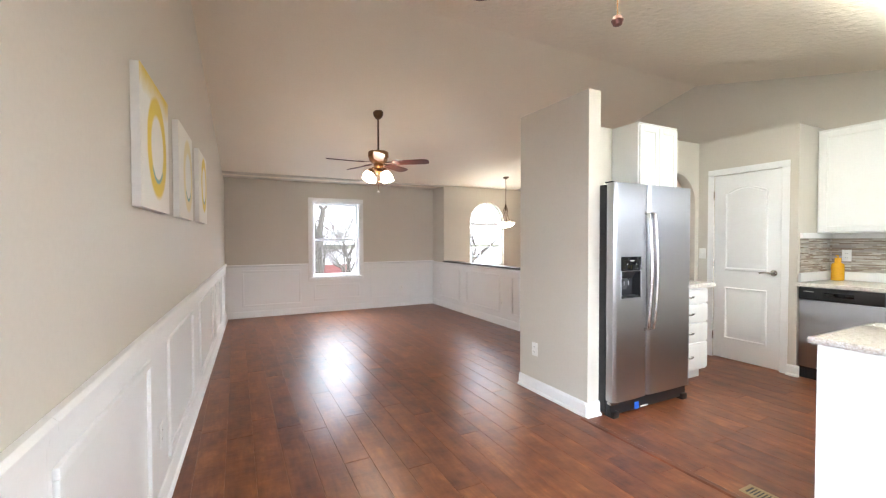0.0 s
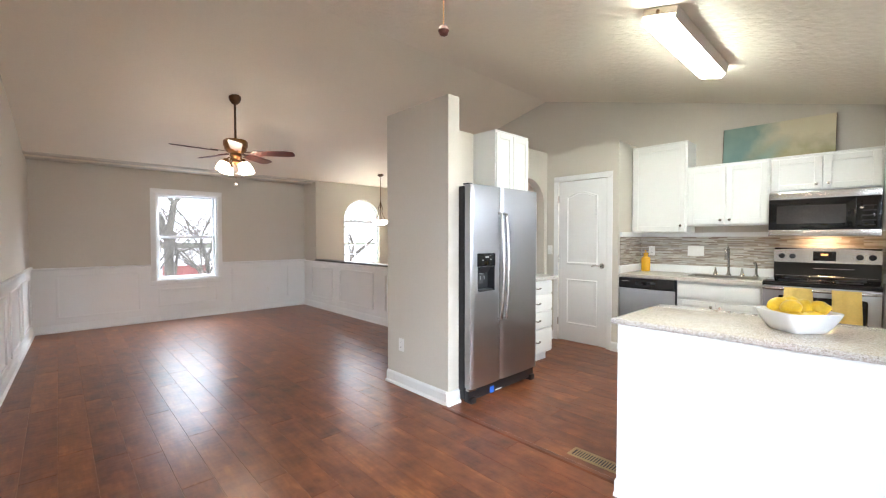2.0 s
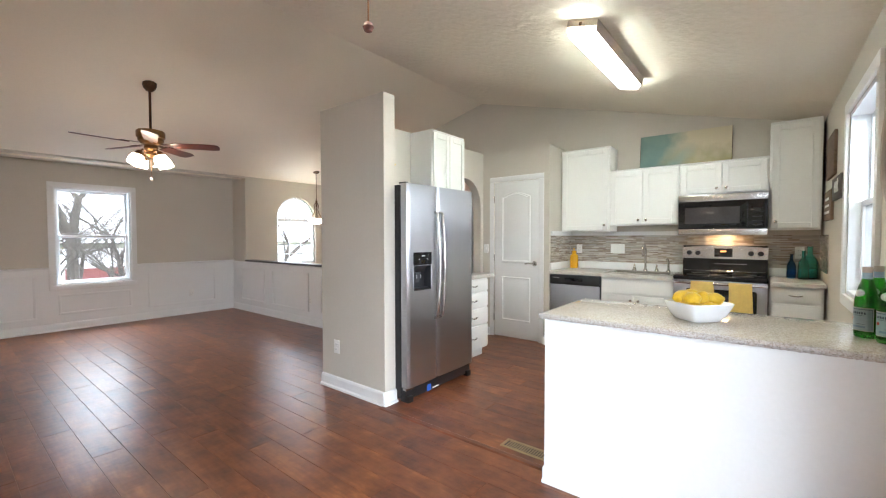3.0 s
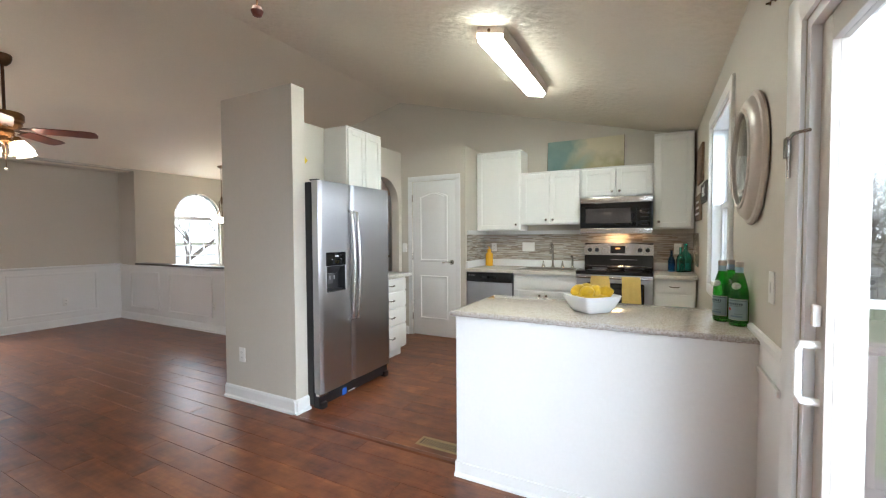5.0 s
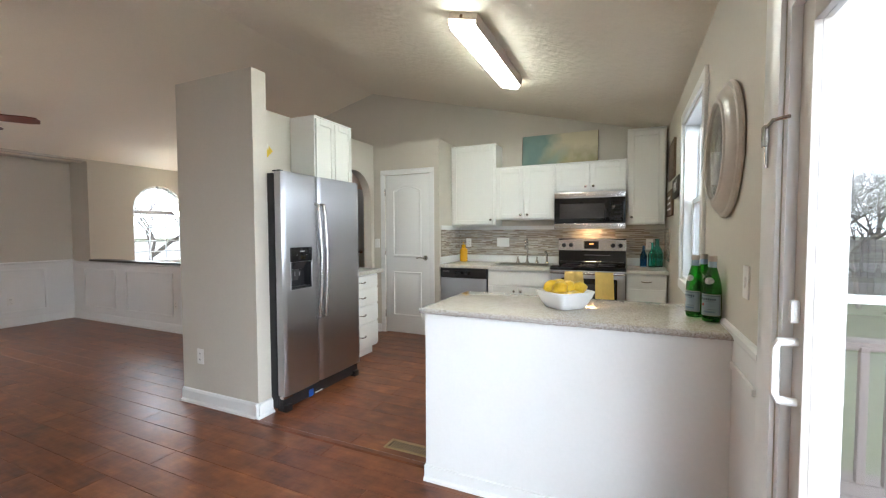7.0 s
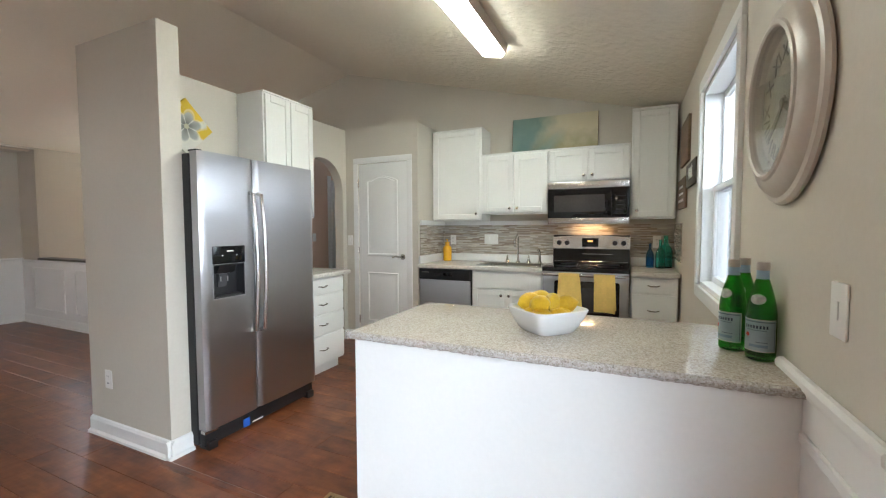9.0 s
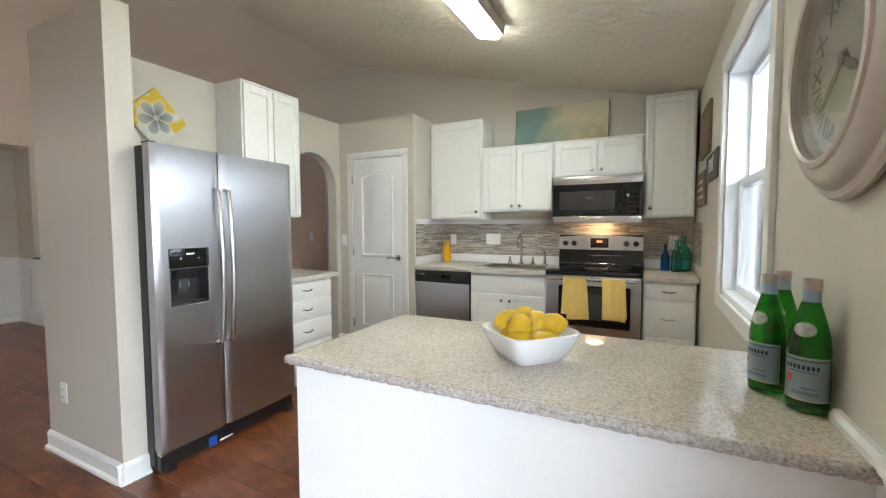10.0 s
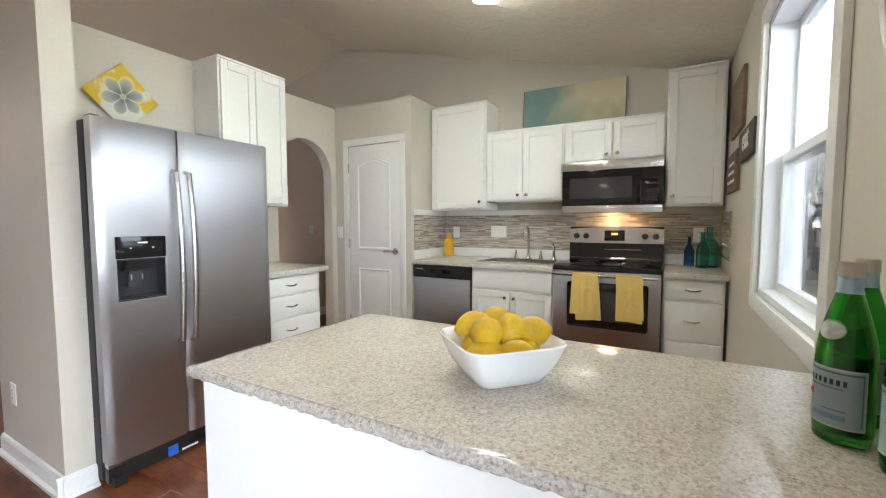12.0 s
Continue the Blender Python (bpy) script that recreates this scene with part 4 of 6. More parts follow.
structure("backsplash_cap", bx(CX + 0.05, XE - 0.002, 3.728, 3.7485, TZ1 + 0.001, 1.39, bevel=0.003), WHITE, "white cap strip above the mosaic", "trim")
structure("backsplash_band", bx(XE - 0.012, XE - 0.001, 2.42, 3.727, TZ1 + 0.001, 1.384, bevel=0.002), WHITE, "white band above the mosaic", "trim")


# ---- refrigerator ----
fr = thing("refrigerator", "side-by-side stainless steel refrigerator with water dispenser", "refrigerator")
F0, F1, FY, FM = 3.288, 4.198, 3.87, 3.657
SIDE = material("black_textured_steel", (0.02, 0.02, 0.022), 0.5, 0.2, vary=0.1, bump=0.1, bump_scale=400)
part("body", bx(F0, F1, FY + 0.078, 4.69, 0.03, 1.735, bevel=0.006), SIDE, fr, "black side casing")


def fridge_door(x0, x1, name, niche=None):
    """A door with rounded long edges, slightly crowned, and an open niche where one is given as x0, x1, z0, z1."""
    def face(x):
        u = (x - x0) / (x1 - x0)
        edge = min(u, 1 - u) * (x1 - x0)
        return FY - 0.006 * math.sin(math.pi * u) + (0.012 * (1 - edge / 0.02) ** 2 if edge < 0.02 else 0)

    bm = bmesh.new()

    def block(xa, xb, za, zb):
        n = max(2, int((xb - xa) / 0.02))
        xs = [xa + (xb - xa) * i / n for i in range(n + 1)]
        prism(bm, [(xa, FY + 0.07)] + [(x, face(x)) for x in xs] + [(xb, FY + 0.07)], "z", za, zb)

    if niche:
        nx0, nx1, nz0, nz1 = niche
        for s in ((x0, x1, 0.125, nz0), (x0, nx0, nz0, nz1), (nx1, x1, nz0, nz1), (x0, x1, nz1, 1.745)):
            block(*s)
    else:
        block(x0, x1, 0.125, 1.745)
    return part(name, bm, STEEL, fr)


DX0, DX1, DZ0, DZ1 = 3.355, 3.572, 0.888, 1.200
fd = fridge_door(F0 + 0.003, FM - 0.004, "freezer_door", (DX0 + 0.004, DX1 - 0.004, DZ0 + 0.004, 1.092))
rd = fridge_door(FM + 0.004, F1 - 0.003, "refrigerator_door")
for d, x in ((fd, FM - 0.032), (rd, FM + 0.032)):
    pts = [(x, FY + 0.002, 1.53)] + [(x, FY - 0.032 - 0.028 * math.sin(math.pi * i / 12), 1.52 - 0.87 * i / 12) for i in range(13)] + [(x, FY + 0.002, 0.64)]
    b = sweep(bmesh.new(), pts, 0.014, 12)
    part("handle", b, STEEL_H, d, "arched brushed steel handle")
NICHE = material("dark_grey_plastic", (0.022, 0.022, 0.024), 0.3, vary=0.15, scale=8)
BEZEL = material("pale_grey_bezel", (0.42, 0.42, 0.43), 0.3, 0.6)
cx0, cx1 = DX0 + 0.004, DX1 - 0.004
part("dispenser", pieces([(cx0, cx0 + 0.004, FY - 0.006, FY + 0.069, DZ0 + 0.004, 1.092), (cx1 - 0.004, cx1, FY - 0.006, FY + 0.069, DZ0 + 0.004, 1.092),
                          (cx0 + 0.004, cx1 - 0.004, FY + 0.064, FY + 0.069, DZ0 + 0.004, 1.092), (cx0 + 0.004, cx1 - 0.004, FY - 0.006, FY + 0.064, DZ0 + 0.004, DZ0 + 0.010),
                          (cx0 + 0.004, cx1 - 0.004, FY - 0.006, FY + 0.064, 1.086, 1.092)]), NICHE, fd, "dark recessed dispenser niche")
part("control_strip", bx(DX0, DX1, FY - 0.0125, FY - 0.001, 1.094, DZ1, bevel=0.005), GLOSS_BLACK, fd, "glossy black control strip")
for a in ((DX0 - 0.002, DX0 + 0.003, DZ0, 1.0935), (DX1 - 0.003, DX1 + 0.002, DZ0, 1.0935), (DX0 + 0.003, DX1 - 0.003, DZ0 - 0.002, DZ0 + 0.003)):
    part("bezel", bx(a[0], a[1], FY - 0.0095, FY - 0.003, a[2], a[3], bevel=0.0015, seg=1), BEZEL, fd, "pale grey bezel")
part("chute", prism(bmesh.new(), [(FY + 0.0, 1.0855), (FY + 0.06, 1.0855), (FY + 0.06, 1.03), (FY + 0.03, 1.035)], "x", DX0 + 0.05, DX1 - 0.05), NICHE, fd)
part("paddle", prism(bmesh.new(), [(FY + 0.035, 1.03), (FY + 0.063, 1.03), (FY + 0.063, 0.95), (FY + 0.05, 0.95)], "x", DX0 + 0.07, DX1 - 0.09), material("grey_paddle", (0.06, 0.06, 0.063), 0.3), fd)
for xa in (DX0 + 0.072, DX1 - 0.098):
    part("paddle_clip", bx(xa, xa + 0.006, FY + 0.027, FY + 0.031, 0.985, 1.015, bevel=0.001, seg=1), BEZEL, fd)
part("drip_tray", bx(DX0 + 0.012, DX1 - 0.012, FY - 0.004, FY + 0.06, DZ0 + 0.0105, DZ0 + 0.018, bevel=0.002), BLACK, fd)
part("dispenser_marking", bx(DX0 + 0.09, DX1 - 0.085, FY - 0.0135, FY - 0.0126, 1.166, 1.173), PLASTIC, fd)
for x in (DX0 + 0.06, DX1 - 0.06):
    part("indicator", bx(x - 0.004, x + 0.004, FY - 0.0135, FY - 0.0126, 1.142, 1.147), PLASTIC, fd)
part("base_grille", bx(F0 + 0.01, F1 - 0.01, FY + 0.035, FY + 0.075, 0.02, 0.115, bevel=0.006), BLACK, fr, "black base grille")
for x in (F0 + 0.05, F1 - 0.05):
    part("foot", bx(x - 0.03, x + 0.03, FY + 0.01, FY + 0.10, 0.0, 0.05, bevel=0.008), BLACK, fr)
part("hinge_bracket", bx(F0 + 0.005, F0 + 0.09, FY + 0.02, FY + 0.06, 0.10, 0.122, bevel=0.003), CHROME, fr)
part("hinge_cover", bx(F0 + 0.012, F0 + 0.05, FY + 0.03, FY + 0.10, 1.7455, 1.757, bevel=0.004), BLACK, fr)
part("tape", bx(3.56, 3.61, FY + 0.0325, FY + 0.0345, 0.02, 0.075), material("blue_tape", (0.02, 0.10, 0.45), 0.5), fr, "blue masking tape")
part("tape", bx(3.63, 3.715, FY + 0.0325, FY + 0.0345, 0.026, 0.036), PLASTIC, fr, "strip of pale tape")


# ---- pictures ----
def canvas_material(name, build):
    m = bpy.data.materials.new(name)
    m.use_nodes = True
    n, l = m.node_tree.nodes, m.node_tree.links
    b = n["Principled BSDF"]
    b.inputs["Roughness"].default_value = 0.7
    tc, nz = n.new("ShaderNodeTexCoord"), n.new("ShaderNodeTexNoise")
    nz.inputs["Scale"].default_value, nz.inputs["Detail"].default_value = 9, 6
    l.new(tc.outputs["Object"], nz.inputs["Vector"])
    col = build(n, l, tc, nz)
    l.new(col, b.inputs["Base Color"])
    bp, wv = n.new("ShaderNodeBump"), n.new("ShaderNodeTexNoise")
    wv.inputs["Scale"].default_value = 400
    bp.inputs["Strength"].default_value, bp.inputs["Distance"].default_value = 0.15, 0.002
    l.new(tc.outputs["Object"], wv.inputs["Vector"])
    l.new(wv.outputs["Fac"], bp.inputs["Height"])
    l.new(bp.outputs[0], b.inputs["Normal"])
    return m


def math_node(n, l, op, a, b=None, c=None):
    k = n.new("ShaderNodeMath")
    k.operation = op
    for i, v in enumerate((a, b, c)):
        if v is None:
            continue
        if isinstance(v, (int, float)):
            k.inputs[i].default_value = v
        else:
            l.new(v, k.inputs[i])
    return k.outputs[0]


def mixed(n, l, f, a, b):
    k = n.new("ShaderNodeMix")
    k.data_type = "RGBA"
    l.new(f, k.inputs["Factor"])
    for s, v in (("A", a), ("B", b)):
        if isinstance(v, tuple):
            k.inputs[s].default_value = (*v, 1)
        else:
            l.new(v, k.inputs[s])
    return k.outputs["Result"]


def band(n, l, v, centre, width, soft):
    d = math_node(n, l, "ABSOLUTE", math_node(n, l, "SUBTRACT", v, centre))
    k = n.new("ShaderNodeMapRange")
    k.inputs["From Min"].default_value, k.inputs["From Max"].default_value = width + soft, width
    l.new(d, k.inputs["Value"])
    return k.outputs[0]


CANVAS_EDGE = material("white_canvas_edge", (0.76, 0.75, 0.72), 0.8, vary=0.03, scale=8)


def ring_art(cy, cz, a, b, strength, top):
    def build(n, l, tc, nz):
        s = n.new("ShaderNodeSeparateXYZ")
        l.new(tc.outputs["Object"], s.inputs[0])
        wob = math_node(n, l, "MULTIPLY_ADD", nz.outputs["Fac"], 0.10, -0.05)
        u = math_node(n, l, "ADD", math_node(n, l, "DIVIDE", math_node(n, l, "SUBTRACT", s.outputs[1], cy), a), wob)
        v = math_node(n, l, "DIVIDE", math_node(n, l, "SUBTRACT", s.outputs[2], cz), b)
        r = math_node(n, l, "SQRT", math_node(n, l, "ADD", math_node(n, l, "MULTIPLY", u, u), math_node(n, l, "MULTIPLY", v, v)))
        base = mixed(n, l, nz.outputs["Fac"], (0.78, 0.76, 0.68), (0.80, 0.79, 0.74))
        ring = math_node(n, l, "MULTIPLY", band(n, l, r, 0.98, 0.16, 0.12), strength)
        c = mixed(n, l, ring, base, (0.72, 0.55, 0.07))
        k = n.new("ShaderNodeMapRange")
        k.inputs["From Min"].default_value, k.inputs["From Max"].default_value, k.inputs["To Max"].default_value = top, top + 0.1, strength
        l.new(math_node(n, l, "ADD", s.outputs[2], wob), k.inputs["Value"])
        c = mixed(n, l, k.outputs[0], c, (0.70, 0.52, 0.06))
        teal = math_node(n, l, "MULTIPLY", band(n, l, r, 0.80, 0.03, 0.04), band(n, l, v, -0.75, 0.15, 0.15))
        return mixed(n, l, teal, c, (0.22, 0.40, 0.38))
    return build


def canvas(m, y0, y1, z0, z1, depth, mat, label, name="wall_art"):
    """A stretched canvas whose face looks to +x of its own axes."""
    t = thing(name, label, "painting", group="ring paintings" if name == "wall_art" else "")
    part("canvas", bx(depth - 0.004, depth, y0, y1, z0, z1, bevel=0.0015), mat, t)
    part("stretcher", bx(0.002, depth - 0.0045, y0 + 0.001, y1 - 0.001, z0 + 0.001, z1 - 0.001), CANVAS_EDGE, t, "white wrapped canvas edge")
    t.matrix_world = m
    return t


canvas(WEST, 0.78, 1.36, 1.462, 2.035, 0.036, canvas_material("ring_painting_bold", ring_art(1.09, 1.75, 0.17, 0.19, 1.0, 1.93)), "white square canvas painted with a bold yellow ring")
canvas(WEST, 1.70, 2.28, 1.468, 2.05, 0.036, canvas_material("ring_painting_pale", ring_art(2.07, 1.76, 0.17, 0.20, 0.45, 2.3)), "white canvas painted with a pale yellow ring")
canvas(WEST, 2.69, 3.28, 1.48, 2.08, 0.036, canvas_material("ring_painting_right", ring_art(3.06, 1.82, 0.17, 0.20, 0.9, 2.3)), "white canvas painted with a yellow ring outline")


def flower_art(n, l, tc, nz):
    s = n.new("ShaderNodeSeparateXYZ")
    l.new(tc.outputs["Object"], s.inputs[0])
    x, z = s.outputs[1], s.outputs[2]
    r = math_node(n, l, "SQRT", math_node(n, l, "ADD", math_node(n, l, "MULTIPLY", x, x), math_node(n, l, "MULTIPLY", z, z)))
    a = math_node(n, l, "ARCTAN2", z, x)
    pet = math_node(n, l, "MULTIPLY_ADD", math_node(n, l, "ABSOLUTE", math_node(n, l, "SINE", math_node(n, l, "MULTIPLY", a, 3.0))), 0.045, 0.085)
    rr = math_node(n, l, "DIVIDE", r, pet)
    k = n.new("ShaderNodeMapRange")
    k.inputs["From Min"].default_value, k.inputs["From Max"].default_value = 0.95, 0.8
    l.new(rr, k.inputs["Value"])
    k2 = n.new("ShaderNodeMapRange")
    k2.inputs["From Min"].default_value, k2.inputs["From Max"].default_value = 0.02, 0.07
    l.new(math_node(n, l, "ADD", math_node(n, l, "MULTIPLY_ADD", nz.outputs["Fac"], 0.55, -0.26), math_node(n, l, "MAXIMUM", math_node(n, l, "SUBTRACT", z, 0.045), math_node(n, l, "SUBTRACT", x, 0.035))), k2.inputs["Value"])
    bg = mixed(n, l, k2.outputs[0], (0.62, 0.61, 0.55), (0.66, 0.46, 0.03))
    pc = mixed(n, l, math_node(n, l, "MULTIPLY", rr, math_node(n, l, "ADD", nz.outputs["Fac"], 0.45)), (0.11, 0.115, 0.11), (0.44, 0.45, 0.42))
    c = mixed(n, l, k.outputs[0], bg, pc)
    c = mixed(n, l, math_node(n, l, "MULTIPLY", band(n, l, rr, 0.98, 0.02, 0.08), 0.45), c, (0.70, 0.68, 0.58))
    c = mixed(n, l, math_node(n, l, "MULTIPLY", band(n, l, math_node(n, l, "SINE", math_node(n, l, "MULTIPLY", a, 3.0)), 0.0, 0.08, 0.16), k.outputs[0]), c, (0.60, 0.60, 0.55))
    return mixed(n, l, band(n, l, r, 0.0, 0.016, 0.006), c, (0.45, 0.42, 0.30))


fa = thing("flower_painting", "diamond-hung canvas with a grey flower on yellow", "painting")
part("canvas", bx(0.002, 0.028, -0.147, 0.147, -0.147, 0.147, bevel=0.003), canvas_material("flower_painting_surface", flower_art), fa)
fa.matrix_world = Matrix.Translation((3.765, 4.70, 2.065)) @ pose(0, 0, 0, 0, 0, -90) @ pose(0, 0, 0, 45, 0, 0)


def sea_art(n, l, tc, nz):
    s = n.new("ShaderNodeSeparateXYZ")
    l.new(tc.outputs["Object"], s.inputs[0])
    big = n.new("ShaderNodeTexNoise")
    big.inputs["Scale"].default_value, big.inputs["Detail"].default_value = 4, 7
    l.new(tc.outputs["Object"], big.inputs["Vector"])
    k = n.new("ShaderNodeMapRange")
    k.inputs["From Min"].default_value, k.inputs["From Max"].default_value = -0.10, 0.22
    l.new(math_node(n, l, "ADD", math_node(n, l, "MULTIPLY_ADD", big.outputs["Fac"], 0.7, -0.35), s.outputs[1]), k.inputs["Value"])
    k2 = n.new("ShaderNodeMapRange")
    k2.inputs["From Min"].default_value, k2.inputs["From Max"].default_value = -0.2, 0.05
    l.new(math_node(n, l, "ADD", math_node(n, l, "MULTIPLY_ADD", nz.outputs["Fac"], 0.3, -0.15), s.outputs[2]), k2.inputs["Value"])
    right = mixed(n, l, k2.outputs[0], (0.34, 0.31, 0.16), (0.62, 0.56, 0.40))
    left = mixed(n, l, big.outputs["Fac"], (0.10, 0.20, 0.20), (0.28, 0.38, 0.33))
    return mixed(n, l, k.outputs[0], right, left)


sp = thing("seascape_painting", "wide canvas in blue-green and sandy tones standing on the cabinets", "painting")
part("canvas", bx(-0.014, 0.014, -0.445, 0.445, -0.20, 0.20, bevel=0.003), canvas_material("seascape_surface", sea_art), sp)
for ya in (-0.449, 0.4455):
    part("edge_band", bx(-0.0155, 0.0155, ya, ya + 0.0035, -0.20, 0.20), BRONZE, sp)
sp.matrix_world = Matrix.Translation((6.285, 2.425, 2.302)) @ pose(0, 0, 0, 0, 6, 0)


# ---- writing ----
def lettering(text, size, mat, parent, m, depth=0.002, name="lettering"):
    """Raised letters in the built-in font, lying in their own xy plane, placed by m."""
    cu = bpy.data.curves.new(name, "FONT")
    cu.body, cu.size, cu.extrude, cu.align_x, cu.align_y = text, size, depth, "CENTER", "CENTER"
    tmp = bpy.data.objects.new(name, cu)
    scene.collection.objects.link(tmp)
    bpy.context.view_layer.update()
    me = bpy.data.meshes.new_from_object(tmp)
    bpy.data.objects.remove(tmp)
    me.materials.clear()
    me.materials.append(mat)
    ob = new(name, me)
    ob.parent = parent
    ob.matrix_basis = m
    return ob


WOOD = material("weathered_board", (0.16, 0.10, 0.065), 0.7, vary=0.35, scale=5, grain=40, stretch=(1, 1, 6), bump=0.3, bump_scale=40)
DARKWOOD = material("dark_board", (0.055, 0.04, 0.03), 0.6, vary=0.3, scale=6, grain=50, stretch=(6, 1, 1))
ON_SOUTH = Matrix(((-1, 0, 0, 0), (0, 0, 1, 0), (0, 1, 0, 0), (0, 0, 0, 1)))   # own x to the west, own y up, own z out of the south wall


def sign(name, x0, x1, z0, z1, mat, label, text="", d=0.022):
    s = thing(name, label, "sign")
    part("board", bx(x0, x1, YS + 0.002, YS + d, z0, z1, bevel=0.003), mat, s)
    if text:
        lettering(text, (z1 - z0) * 1.05, WHITE, s, Matrix.Translation(((x0 + x1) / 2, YS + d + 0.001, (z0 + z1) / 2 + 0.02)) @ ON_SOUTH)
    return s


sign("wall_sign", 5.29, 5.78, 1.80, 2.14, WOOD, "brown weathered wooden wall plaque")
e = sign("wall_sign", 4.865, 5.36, 1.595, 1.76, DARKWOOD, "small dark wooden sign reading eat", "eat")
e2 = sign("wall_sign", 5.42, 5.92, 1.455, 1.70, WOOD, "small framed wooden sign with pale writing")
for i in range(3):
    part("writing_bar", bx(5.50 + 0.02 * i, 5.84 - 0.03 * i, YS + 0.0222, YS + 0.024, 1.51 + 0.055 * i, 1.53 + 0.055 * i), PLASTIC, e2)

# ---- wall clock ----
ck = thing("wall_clock", "large round cream wall clock with Roman numerals", "clock", (3.195, YS, 1.645))
CREAM = material("cream_painted_rim", (0.54, 0.495, 0.445), 0.34, vary=0.05, scale=6)
ck.matrix_world = pose(3.20, YS, 1.645) @ Matrix.Scale(1.06, 4)
FACE = material("clock_paper", (0.50, 0.49, 0.41), 0.5, vary=0.15, scale=12)
part("rim", lathe(bmesh.new(), [(0.254, 0.002), (0.264, 0.006), (0.266, 0.014), (0.259, 0.022), (0.246, 0.025), (0.242, 0.030), (0.232, 0.040), (0.214, 0.048), (0.202, 0.050), (0.199, 0.055), (0.190, 0.057), (0.184, 0.053), (0.182, 0.018), (0.17, 0.014), (0.0, 0.014)], n=64, axis="y"), CREAM, ck)
part("dial", lathe(bmesh.new(), [(0.181, 0.0145), (0.181, 0.0165), (0.0, 0.0165)], n=48, axis="y"), FACE, ck, "cream paper dial")
INK = material("dark_ink", (0.045, 0.05, 0.045), 0.5)
for i, txt in enumerate(("XII", "I", "II", "III", "IV", "V", "VI", "VII", "VIII", "IX", "X", "XI")):
    a = radians(90 - 30 * i)
    lettering(txt, 0.058, INK, ck, Matrix.Translation((-0.134 * math.cos(a), 0.0172, 0.134 * math.sin(a))) @ ON_SOUTH @ pose(0, 0, 0, 0, 0, -30 * i), 0.0006, "numeral")
for ln, wd, a in ((0.085, 0.010, 150), (0.13, 0.008, 40)):
    h = part("hand", prism(bmesh.new(), [(-0.02, -wd / 2), (ln * 0.6, -wd), (ln, 0), (ln * 0.6, wd), (-0.02, wd / 2)], "y", 0.022, 0.024), INK, ck)
    h.matrix_basis = pose(0, 0, 0, 0, a, 0)
part("hub", lathe(bmesh.new(), [(0.012, 0.018), (0.012, 0.026), (0.0, 0.028)], n=16, axis="y"), INK, ck)
part("glass", lathe(bmesh.new(), [(0.1825, 0.045), (0.1, 0.0465), (0.0, 0.047)], n=48, axis="y"), PANE, ck)


